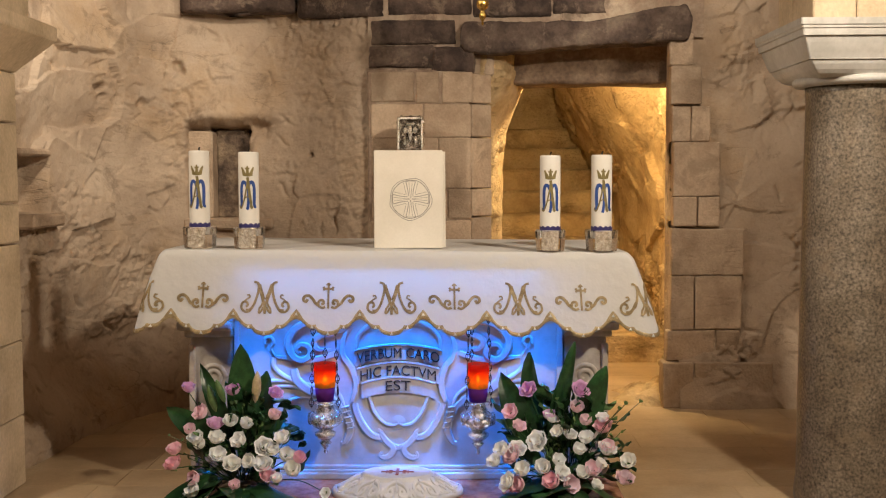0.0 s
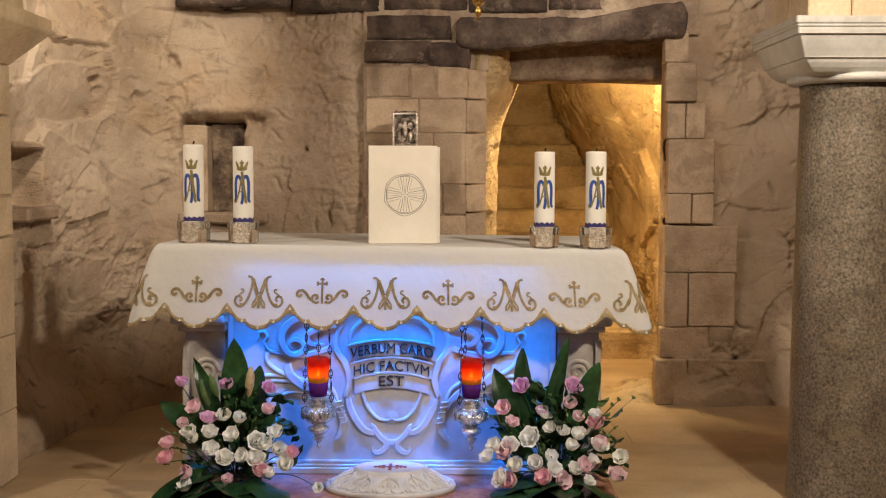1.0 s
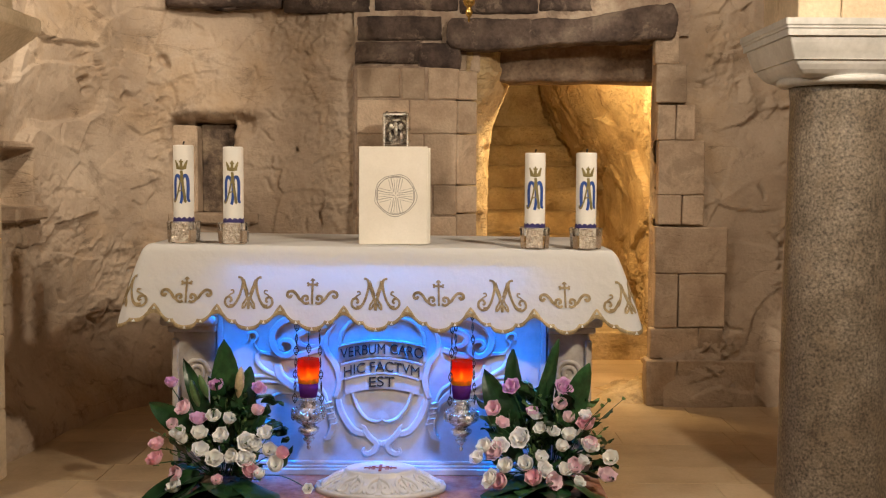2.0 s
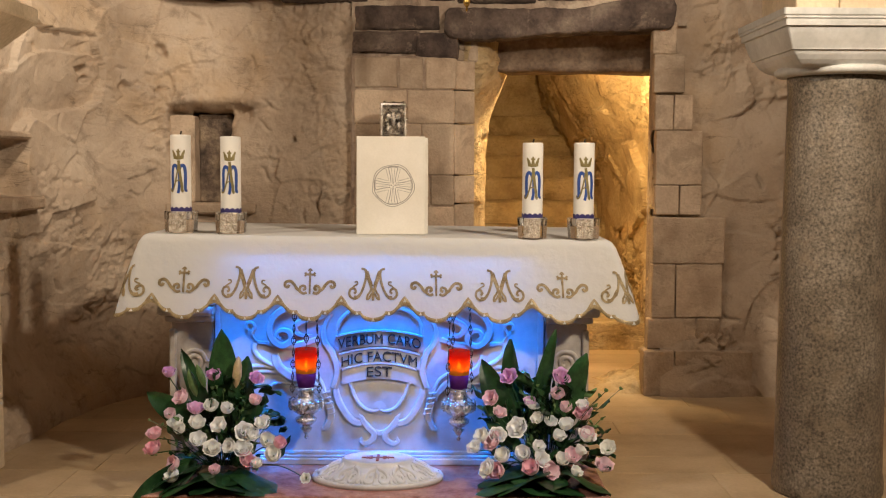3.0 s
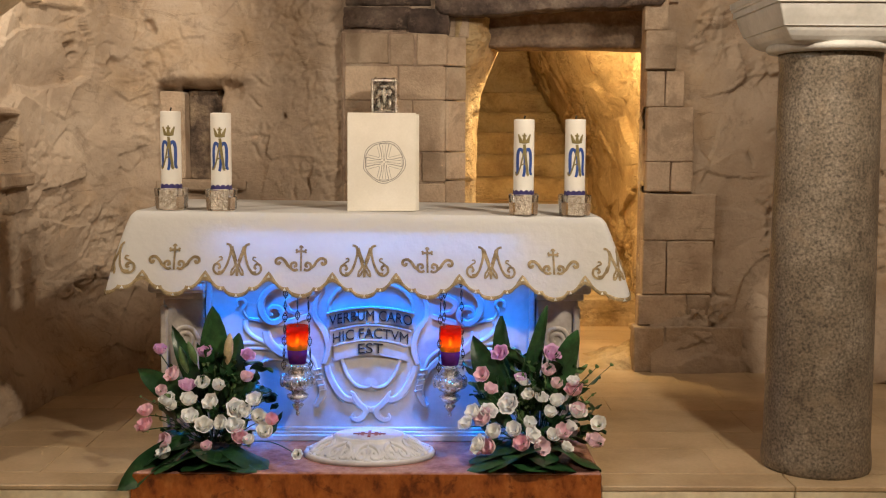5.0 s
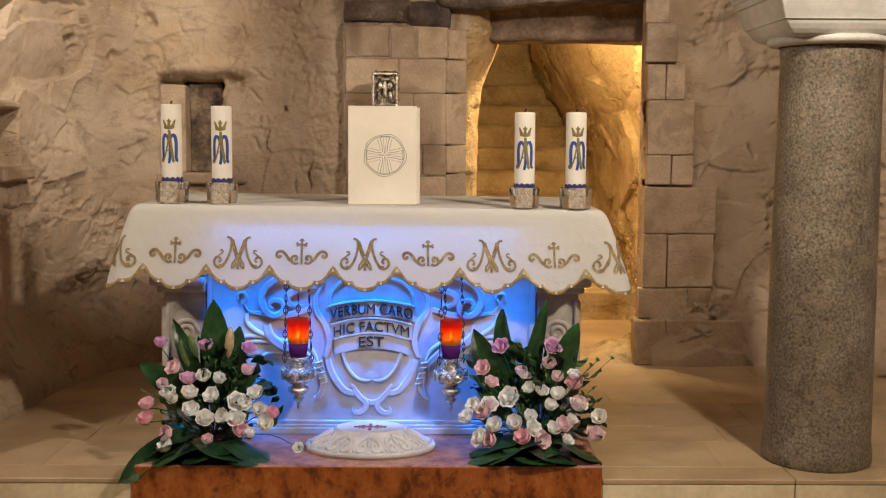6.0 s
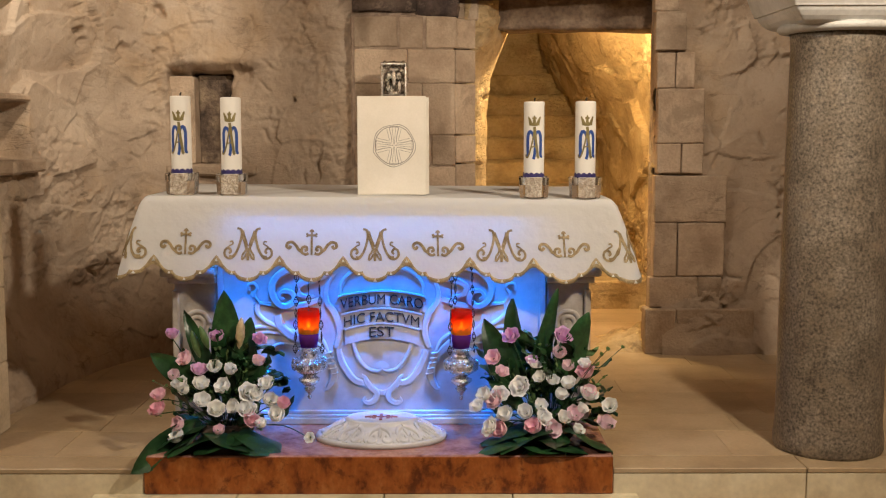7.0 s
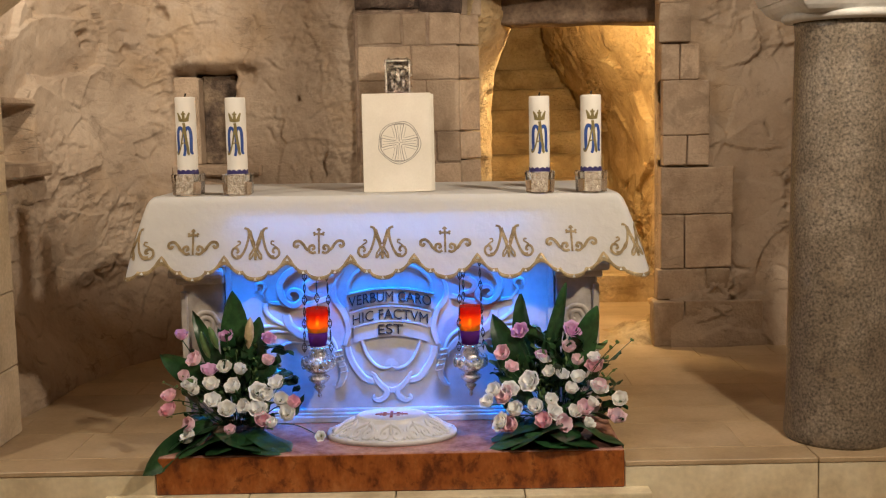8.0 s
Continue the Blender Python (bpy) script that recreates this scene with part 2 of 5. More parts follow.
INKNAVY = mat("navy_print", [(0.03, 0.025, 0.12), (0.05, 0.04, 0.18)], 30, 90, 0.45, 0.0)
INKGOLD = mat("dull_gold_print", [(0.2, 0.16, 0.06), (0.28, 0.23, 0.1)], 30, 90, 0.4, 0.0, metal=0.2)
INKGREY = mat("grey_ink", [(0.22, 0.2, 0.18), (0.3, 0.28, 0.25)], 30, 90, 0.6, 0.0)
BOOK = mat("ivory_book_cover", [(0.74, 0.69, 0.6), (0.8, 0.75, 0.67)], 8, 120, 0.55, 0.08, fine_mix=0.03, dist=0.002)
PAGES = mat("page_edges", [(0.62, 0.56, 0.46), (0.72, 0.66, 0.56)], 20, 300, 0.8, 0.3, stretch=(6, 1, 0.1))
SILVER = mat("worn_silver", [(0.3, 0.28, 0.25), (0.68, 0.65, 0.6), (0.86, 0.84, 0.8)], 34, 150, 0.26, 0.9, metal=1.0, dist=0.004)
# Dark to bright blotches: a dark room's reflections put into the silver's colour.
SILVER_REFLECT = mat("tarnished_silver", [(0.05, 0.038, 0.028), (0.28, 0.23, 0.18), (0.75, 0.69, 0.6)], 32, 120, 0.25, 0.8, metal=1.0, dist=0.008)
FOIL = mat("crumpled_clear_film", [(0.4, 0.33, 0.25), (0.62, 0.54, 0.45), (0.78, 0.72, 0.63)], 60, 160, 0.16, 1.0, metal=0.25, dist=0.008)
BRASS = mat("polished_brass", [(0.55, 0.36, 0.1), (0.72, 0.5, 0.17)], 20, 80, 0.25, 0.1, metal=1.0)
CHAIN = mat("dark_chain_metal", [(0.03, 0.026, 0.022), (0.08, 0.07, 0.06)], 40, 120, 0.45, 0.2, metal=0.8)
LETTER = mat("dark_bronze_letters", [(0.02, 0.02, 0.022), (0.05, 0.048, 0.045)], 30, 120, 0.5, 0.1, metal=0.3)
GLASS = glass_mat("clear_glass", (0.98, 0.97, 0.95), 0.12)
LEAF = mat("dark_green_leaf", [(0.01, 0.036, 0.013), (0.018, 0.062, 0.021), (0.034, 0.095, 0.03)], 14, 70, 0.3, 0.15, rand=0.25, dist=0.003)
LEAF_P = mat("pale_green_leaf", [(0.08, 0.16, 0.05), (0.15, 0.24, 0.09)], 14, 70, 0.5, 0.15, rand=0.2, dist=0.003)
PETAL_W = petal_mat("white_petal", (0.94, 0.95, 0.97), (0.93, 0.92, 0.88))
PETAL_P = petal_mat("pink_petal", (0.94, 0.74, 0.81), (0.9, 0.5, 0.6))
PETAL_S = petal_mat("salmon_petal", (0.8, 0.4, 0.38), (0.66, 0.28, 0.26))
PETAL_M = petal_mat("mauve_petal", (0.86, 0.58, 0.82), (0.76, 0.42, 0.72))
BUDWOOD = mat("pale_lily_bud", [(0.4, 0.34, 0.18), (0.55, 0.4, 0.28)], 20, 60, 0.5, 0.1)
CROSSRED = mat("red_inlay", [(0.25, 0.05, 0.04), (0.33, 0.08, 0.06)], 30, 80, 0.4, 0.0)

# ---- building helpers ----


def thing(name, at, label, category, group=""):
    ob = new(name)
    ob.location = at
    ob.empty_display_size = 0.1
    return tagged(ob, label, category, group)


def part(name, bm, material, parent=None, label="", smooth=False):
    me = bpy.data.meshes.new(name)
    bm.normal_update()
    bm.to_mesh(me)
    bm.free()
    me.materials.append(material)
    if smooth:
        me.shade_smooth()
    ob = new(name, me)
    ob.parent = parent
    return tagged(ob, label)


def again(ob, m, parent=None):
    """Another piece on the same mesh."""
    o = new(ob.name.split(".")[0], ob.data)
    o.parent = parent or ob.parent
    o.matrix_basis = m
    return o


def box(x0, x1, y0, y1, z0, z1, bevel=0.006, seg=1, bm=None):
    bm = bm or bmesh.new()
    r = bmesh.ops.create_cube(bm, size=1, matrix=Matrix.LocRotScale(((x0 + x1) / 2, (y0 + y1) / 2, (z0 + z1) / 2), None, (x1 - x0, y1 - y0, z1 - z0)))
    if bevel:
        edges = list({e for v in r["verts"] for e in v.link_edges})
        bmesh.ops.bevel(bm, geom=edges, offset=bevel, segments=seg, affect="EDGES", profile=0.6)
    return bm


def worn(x0, x1, y0, y1, z0, z1, amp=0.006, res=0.05, bevel=0.012):
    """A stone block with uneven faces and broken edges."""
    bm = box(x0, x1, y0, y1, z0, z1, bevel)
    for _ in range(3):
        cuts = [e for e in bm.edges if e.calc_length() > res * 1.8]
        if not cuts:
            break
        bmesh.ops.subdivide_edges(bm, edges=cuts, cuts=1, use_grid_fill=True)
    for v in bm.verts:
        p = v.co * 6 + Vector((x0 * 7, z0 * 5, 1))
        v.co += amp * (noise.noise_vector(p) + 0.5 * noise.noise_vector(p * 3.1))
    return bm


def ragged(x0, x1, y0, y1, z0, z1):
    """A rubble stone: soft broken outline and a pitted face."""
    bm = worn(x0, x1, y0, y1, z0, z1, 0.012, 0.016, 0.008)
    cx, cz, hx, hz = (x0 + x1) / 2, (z0 + z1) / 2, (x1 - x0) / 2, (z1 - z0) / 2
    for v in bm.verts:
        a, b = (v.co.x - cx) / hx, (v.co.z - cz) / hz
        v.co.y += 0.035 * (max(abs(a), abs(b)) ** 14) * (v.co.y < y0 + 0.05)
        q = v.co * 17 + Vector((x0 * 3, 0, 0))
        v.co += 0.007 * noise.noise_vector(q) + 0.004 * noise.noise_vector(q * 2.7)
    return bm


def lathe(profile, seg=32, bm=None, at=(0, 0, 0)):
    bm = bm or bmesh.new()
    rings = []
    for r, z in profile:
        if r < 1e-5:
            rings.append([bm.verts.new((at[0], at[1], at[2] + z))])
        else:
            rings.append([bm.verts.new((at[0] + r * math.cos(a), at[1] + r * math.sin(a), at[2] + z)) for a in (2 * math.pi * i / seg for i in range(seg))])
    for a, b in zip(rings, rings[1:]):
        for i in range(seg):
            j = (i + 1) % seg
            q = [a[i % len(a)], a[j % len(a)], b[j % len(b)], b[i % len(b)]]
            q = list(dict.fromkeys(q))
            if len(q) > 2:
                bm.faces.new(q)
    return bm


def smooth_path(pts, n=8, closed=False):
    """A Catmull-Rom curve through the points."""
    v = [Vector(p) for p in pts]
    out, m = [], len(v)
    for i in range(m if closed else m - 1):
        if closed:
            p0, p1, p2, p3 = (v[(i + k) % m] for k in (-1, 0, 1, 2))
        else:
            p0, p1, p2, p3 = v[max(0, i - 1)], v[i], v[i + 1], v[min(m - 1, i + 2)]
        for k in range(n):
            t = k / n
            out.append(0.5 * (2 * p1 + (p2 - p0) * t + (2 * p0 - 5 * p1 + 4 * p2 - p3) * t * t + (3 * p1 - p0 - 3 * p2 + p3) * t ** 3))
    if not closed:
        out.append(v[-1])
    return out


def tube(pts, r, seg=6, bm=None, taper=None, closed=False):
    bm = bm or bmesh.new()
    pts = [Vector(p) for p in pts]
    rings = []
    for i, p in enumerate(pts):
        a = pts[(i - 1) % len(pts)] if closed or i else p
        b = pts[(i + 1) % len(pts)] if closed or i + 1 < len(pts) else p
        d = (b - a).normalized()
        u = d.cross(Vector((0.13, 1, 0.21))).normalized()
        w = d.cross(u)
        q = r * (taper(i / max(1, len(pts) - 1)) if taper else 1)
        rings.append([bm.verts.new(p + q * (math.cos(t) * u + math.sin(t) * w)) for t in (2 * math.pi * k / seg for k in range(seg))])
    pairs = list(zip(rings, rings[1:])) + ([(rings[-1], rings[0])] if closed else [])
    for a, b in pairs:
        for k in range(seg):
            bm.faces.new((a[k], a[(k + 1) % seg], b[(k + 1) % seg], b[k]))
    if not closed:
        bm.faces.new(rings[0][::-1]), bm.faces.new(rings[-1])
    return bm


def relief(pts, width, height, place, bm=None, n=6, taper=None, closed=False):
    """A rounded raised band along a plane curve; place(a, b, h) maps it onto a surface."""
    bm = bm or bmesh.new()
    c = smooth_path([(p[0], p[1], 0) for p in pts], n, closed) if n > 1 else [Vector((p[0], p[1], 0)) for p in pts]
    rows = []
    for i, p in enumerate(c):
        a = c[(i - 1) % len(c)] if closed or i else p
        b = c[(i + 1) % len(c)] if closed or i + 1 < len(c) else p
        d = (b - a).normalized()
        s = Vector((-d.y, d.x, 0))
        k = taper(i / (len(c) - 1)) if taper else 1
        row = []
        for o, hh in ((-0.5, 0), (-0.47, 0.7), (-0.36, 0.95), (-0.22, 0.98), (0, 0.86), (0.22, 0.98), (0.36, 0.95), (0.47, 0.62), (0.5, 0)) if width > 0.0255 and height > 0.0035 else ((-0.5, 0), (-0.42, 0.6), (-0.15, 1), (0.15, 1), (0.42, 0.6), (0.5, 0)) if height > 0.0035 else ((-0.5, 0), (-0.45, 1), (0.45, 1), (0.5, 0)):
            q = p + s * o * width * k
            row.append(bm.verts.new(place(q.x, q.y, hh * height * (0.4 + 0.6 * k))))
        rows.append(row)
    for a, b in list(zip(rows, rows[1:])) + ([(rows[-1], rows[0])] if closed else []):
        for k in range(len(a) - 1):
            bm.faces.new((a[k], b[k], b[k + 1], a[k + 1]))
    return bm


def fbm(p, n=4, gain=0.5):
    v, a = 0.0, 1.0
    for _ in range(n):
        v += a * noise.noise(p)
        p, a = p * 2.07 + Vector((3.1, 1.7, 5.3)), a * gain
    return v


def facet(q, scale, seed):
    """Height of broken planes: each cell is a small flat face with a tilt of its own."""
    w = q * scale + 0.3 * noise.noise_vector(q * scale * 0.9)
    c = noise.voronoi(w)[1][0]
    tilt = noise.noise_vector(c * 13.7 + Vector((seed, 3.1, 7.7)))
    return (tilt.dot(w - c) + 0.35 * noise.noise(c * 9.1 + Vector((2, seed, 5)))) / scale


def rock_sheet(name, path, z0, z1, step, amp, material, dent=None, label="", seed=0.0, gouges=0, rough=None):
    """A rough rock face along a plan line, towards the left of its direction; dent(x, y, z) moves it outwards."""
    line = smooth_path([(x, y, 0) for x, y in path], 24)
    dist = [0.0]
    for a, b in zip(line, line[1:]):
        dist.append(dist[-1] + (b - a).length)
    ns, nz = max(2, int(dist[-1] / step)), max(2, int((z1 - z0) / step))
    verts, k, along, ways = [], 0, [], []
    for i in range(ns + 1):
        s = dist[-1] * i / ns
        while k < len(line) - 2 and dist[k + 1] < s:
            k += 1
        f = (s - dist[k]) / max(1e-9, dist[k + 1] - dist[k])
        p = line[k].lerp(line[k + 1], f)
        a, b = line[max(0, k - 8)], line[min(len(line) - 1, k + 9)]
        d = (b - a).normalized()
        nrm = Vector((d.y, -d.x, 0))
        for j in range(nz + 1):
            z = z0 + (z1 - z0) * j / nz
            q = Vector((p.x + seed, p.y * 0.8, z))
            big = fbm(q * 1.3, 3)
            tilted = Vector((0.82 * q.x + 0.57 * q.z, q.y, 1.5 * (0.82 * q.z - 0.57 * q.x)))
            zone = noise.noise(q * 1.6 + Vector((8, 3, 6))) + 0.5 * noise.noise(q * 4.1 + Vector((1, 3, 6)))
            strong = (rough(p.x, z) if rough else 0.6) * amp / 0.06
            hgt = amp * (0.75 * big + 0.08 * fbm(q * 15, 3))
            hgt += strong * (0.16 * facet(tilted, 2.6, seed) + 0.23 * facet(tilted, 7.0, seed + 1) * step01(-0.25, 0.35, zone))
            hgt += strong * (0.5 * facet(tilted, 17.0, seed + 2) * step01(-0.1, 0.4, zone) + 0.6 * facet(q, 34.0, seed + 4) * step01(-0.05, 0.45, zone))
            if dent:
                hgt += dent(p.x, p.y, z)
            verts.append(p + nrm * hgt + Vector((0, 0, z)))
            along.append((s, z)), ways.append(nrm)
    if gouges:
        rnd = random.Random(int(seed * 7) + 3)
        place, cut = np.array(along), np.zeros(len(along))
        for _ in range(gouges):
            c = np.array((rnd.uniform(0, dist[-1]), rnd.uniform(max(0.1, z0), min(2.5, z1))))
            a, ln, w = radians(rnd.gauss(-52, 30)), rnd.uniform(0.015, 0.07), rnd.uniform(0.005, 0.011)
            d = place - c
            u, v = d[:, 0] * math.cos(a) + d[:, 1] * math.sin(a), -d[:, 0] * math.sin(a) + d[:, 1] * math.cos(a)
            v = v + 0.25 * u * np.sin(u * 40 + c[0] * 9)
            cut += rnd.uniform(0.008, 0.024) * np.exp(-(u / ln) ** 4 - (v / w) ** 2)
        verts = [p - n * float(c) for p, n, c in zip(verts, ways, np.minimum(cut, 0.035))]
    faces = [(i * (nz + 1) + j, (i + 1) * (nz + 1) + j, (i + 1) * (nz + 1) + j + 1, i * (nz + 1) + j + 1) for i in range(ns) for j in range(nz)]
    me = bpy.data.meshes.new(name)
    me.from_pydata(verts, [], faces)
    me.materials.append(material)
    me.shade_smooth()
    return tagged(new(name, me), label, "wall", kind="structure")


def step01(a, b, x):
    t = min(1, max(0, (x - a) / (b - a)))
    return t * t * (3 - 2 * t)


def hole(x, z, x0, x1, z0, z1, soft=0.02):
    """1 inside a ragged rectangle, 0 outside."""
    w = 0.025 * noise.noise(Vector((x * 9, z * 9, 2)))
    return step01(x0 - soft, x0 + soft, x + w) * step01(-x1 - soft, -x1 + soft, -x - w) * step01(z0 - soft, z0 + soft, z + w) * step01(-z1 - soft, -z1 + soft, -z + w)

# ---- large structure ----
floor = tagged(part("floor", box(-2.6, 3.2, -0.445, 3.3, -0.32, -0.012, 0), PAVER), "limestone paved floor of the raised sanctuary", "floor", kind="structure")
lower_floor = tagged(part("lower_floor", box(-4.2, 4.2, -7.2, -0.4, -0.5, -0.3, 0), PAVER), "limestone floor of the lower grotto", "floor", kind="structure")
passage_floor = tagged(part("passage_floor", box(-0.4, 2.8, 3.25, 4.5, -0.1, 0.2, 0.01), ROCK_IN), "rock landing in the passage behind the doorway", "floor", kind="structure")


def left_dents(x, y, z):
    d = 0.0
    if y > 1.4:
        d -= 0.20 * hole(x, z, -1.33, -1.0, 1.06, 1.61) * (1 if x > -1.22 else 0.45)
        d -= 0.05 * hole(x, z, -1.33, -0.87, 1.55, 1.64, 0.03)
        for px, pz, r, dep in ((-1.376, 1.96, 0.024, 0.06), (-1.36, 1.935, 0.016, 0.05), (-1.7, 1.815, 0.02, 0.06), (-1.69, 1.76, 0.018, 0.05), (-1.55, 1.735, 0.024, 0.045), (-0.62, 1.45, 0.013, 0.05)):
            w = 0.012 * noise.noise(Vector((x * 30, z * 30, 1)))
            d -= dep * math.exp(-(((x - px + w) ** 2 + 0.6 * (z - pz - w) ** 2) / r ** 2) ** 2)
    elif x < -1.5:
        d -= 0.16 * hole(y, z, 0.62, 1.0, 1.14, 1.43, 0.012)
    d += (0.1 + 0.08 * step01(-1.2, -1.7, x)) * step01(0.5, 0.0, z + 0.05 * noise.noise(Vector((3 * x, 3 * y, 0))))
    if -1.5 < x < -0.3 and y > 1.4:
        d += 0.035 * math.exp(-((z - 1.69 - 0.06 * noise.noise(Vector((4 * x, 1, 0)))) / 0.05) ** 2) * step01(-1.42, -1.2, x) * step01(-0.6, -0.85, x)
    return d


wall_west = rock_sheet("wall_west", [(-2.0, -0.4), (-1.9, 0.4), (-1.84, 1.1), (-1.62, 1.62), (-1.35, 1.84), (-0.9, 1.86), (-0.5, 1.8), (-0.2, 1.76)], -0.05, 2.95, 0.0078, 0.07, ROCK, left_dents, "rough beige cave wall with pits, cracks and a niche", gouges=170, rough=lambda x, z: 0.25 + 0.33 * step01(0.2, 1.0, z) + (0.9 * step01(-0.9, -1.7, x) + 0.5 * step01(1.9, 2.3, z)) * (0.1 + 0.9 * step01(1.1, 1.9, z)))


def right_dents(x, y, z):
    return 0.14 * step01(0.45, 0.0, z) - 0.03 * math.exp(-((x - 1.93) ** 2 + 0.4 * (z - 1.82) ** 2) / 0.0006)


wall_east = rock_sheet("wall_east", [(1.5, 1.775), (1.75, 1.76), (2.1, 1.79), (2.6, 1.7), (2.95, 1.2), (3.05, 0.4), (3.05, -0.6)], -0.05, 2.95, 0.009, 0.055, ROCK, right_dents, "rough beige cave wall beside the doorway", 4.0, gouges=70, rough=lambda x, z: 1.2 * step01(1.55, 1.8, x) + 0.1)
wall_over_door = rock_sheet("wall_over_door", [(-0.275, 1.742), (0.6, 1.738), (1.62, 1.742)], 2.1, 2.95, 0.0145, 0.035, MORTAR, None, "mortar wall of dark stones over the doorway", 9.0)
wall_over_pier = rock_sheet("wall_over_pier", [(-0.275, 1.75), (0.0, 1.745), (0.3, 1.75)], 1.9, 2.16, 0.0145, 0.03, MORTAR, None, "mortar wall of dark stones over the pier", 12.0)
wall_pier_core = tagged(part("wall_pier_core", box(-0.28, 0.3, 1.709, 2.0, -0.02, 1.92, 0.01), MORTAR), "mortar core of the stone pier beside the doorway", "wall", kind="structure")
wall_jamb_core = tagged(part("wall_jamb_core", box(1.46, 1.66, 1.782, 2.02, -0.02, 2.1, 0.01), MORTAR), "mortar core of the stone door jamb", "wall", kind="structure")

passage_left = rock_sheet("passage_left", [(0.34, 1.93), (0.41, 1.98), (0.51, 2.3), (0.46, 2.65), (0.3, 3.1), (0.0, 3.8), (-0.6, 5.4)], -0.05, 2.6, 0.016, 0.05, ROCK_IN, lambda x, y, z: 0.13 * step01(1.55, 1.95, z) if y < 2.9 else 0.0, "rough rock side of the lit passage", 2.0)
passage_right = rock_sheet("passage_right", [(1.48, 1.81), (1.515, 1.95), (1.56, 2.2), (1.62, 2.8), (1.69, 3.4), (1.71, 4.0), (1.66, 4.6), (1.62, 5.2), (1.6, 6.8)][::-1], -0.05, 2.6, 0.014, 0.055, ROCK_IN, lambda x, y, z: 0.45 * step01(1.0, 2.3, z) * step01(3.0, 4.2, y), "hewn rock side of the lit passage", 6.0, gouges=120, rough=lambda x, z: 1.6)
passage_ceiling = tagged(part("passage_ceiling", worn(-0.8, 2.8, 2.15, 7.2, 2.45, 2.7, 0.05, 0.2), ROCK_IN), "rough rock ceiling of the passage", "ceiling", kind="structure")
passage_end = tagged(part("passage_end", worn(-0.9, 2.6, 6.6, 6.9, -0.1, 2.6, 0.05, 0.15), ROCK_IN), "rock end of the stepped passage", "wall", kind="structure")

cave_ceiling = tagged(part("cave_ceiling", worn(-4.4, 4.4, -7.4, 2.1, 2.9, 3.2, 0.05, 0.4), ROCK), "low rock ceiling of the grotto", "ceiling", kind="structure")
for nm, b in (("wall_rear", (-4.4, 4.4, -7.4, -7.15, -0.5, 3.0)), ("wall_side_west", (-4.4, -4.15, -7.2, 0.2, -0.5, 3.0)), ("wall_side_east", (4.15, 4.4, -7.2, 0.2, -0.5, 3.0)),
              ("wall_return_west", (-4.2, -1.95, -0.2, 0.0, -0.5, 3.0)), ("wall_return_east", (3.0, 4.2, -0.2, 0.0, -0.5, 3.0))):
    tagged(part(nm, worn(*b, 0.03, 0.4), ROCK), "plain rock wall that closes the grotto", "wall", kind="structure")


# stairs cut in the rock
stairs = thing("rock_stairs", (0.3, 4.45, 0.2), "worn rock-cut steps rising inside the lit passage", "stairs")
for k in range(9):
    part("step", worn(-1.1, 1.5, 0.27 * k, 2.5, 0.2 * k - 0.03, 0.2 * (k + 1) + 0.02 * noise.noise(Vector((k * 3.3, 1, 1))), 0.02, 0.09, 0.03), ROCK_IN, stairs, smooth=True)
tagged(stairs, kind="structure")

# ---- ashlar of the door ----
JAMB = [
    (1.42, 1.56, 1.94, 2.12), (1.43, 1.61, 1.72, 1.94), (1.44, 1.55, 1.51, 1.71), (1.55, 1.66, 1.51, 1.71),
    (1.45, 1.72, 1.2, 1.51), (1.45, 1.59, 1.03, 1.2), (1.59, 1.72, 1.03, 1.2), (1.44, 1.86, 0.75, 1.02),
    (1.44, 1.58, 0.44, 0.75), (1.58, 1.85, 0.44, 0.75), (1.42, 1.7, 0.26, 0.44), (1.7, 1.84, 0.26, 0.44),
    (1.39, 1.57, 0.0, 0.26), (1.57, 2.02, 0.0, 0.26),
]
PIER = [
    (-0.26, -0.01, 1.74, 1.91), (-0.01, 0.13, 1.73, 1.91), (0.14, 0.32, 1.73, 1.91), (-0.26, 0.04, 1.54, 1.73),
    (0.04, 0.31, 1.54, 1.73), (-0.26, 0.12, 1.25, 1.54), (0.12, 0.31, 1.25, 1.54), (-0.26, 0.17, 1.08, 1.25),
    (0.17, 0.31, 1.08, 1.25), (-0.27, 0.31, 0.81, 1.07), (-0.27, 0.07, 0.52, 0.81), (0.07, 0.31, 0.52, 0.81), (-0.27, 0.31, 0.0, 0.52),
]
DARK = [
    (-1.33, -0.71, 2.262, 2.42), (-0.66, -0.2, 2.23, 2.41), (-0.15, 0.3, 2.236, 2.41), (0.33, 0.75, 2.225, 2.41),
    (0.78, 1.06, 2.24, 2.41), (-0.25, 0.21, 2.073, 2.198), (-0.26, 0.085, 1.945, 2.052), (0.095, 0.315, 1.913, 2.045),
]
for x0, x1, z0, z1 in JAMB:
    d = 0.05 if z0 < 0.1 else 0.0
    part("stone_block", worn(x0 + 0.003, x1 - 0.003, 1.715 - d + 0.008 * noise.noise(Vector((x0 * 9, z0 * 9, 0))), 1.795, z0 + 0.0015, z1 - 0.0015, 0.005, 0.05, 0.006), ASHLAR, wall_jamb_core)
for x0, x1, z0, z1 in PIER:
    part("stone_block", worn(x0 + 0.003, x1 - 0.003, 1.70 + 0.008 * noise.noise(Vector((x0 * 9, z0 * 9, 0))), 1.95, z0 + 0.0015, z1 - 0.0015, 0.005, 0.05, 0.006), ASHLAR, wall_pier_core)
z = 0.0
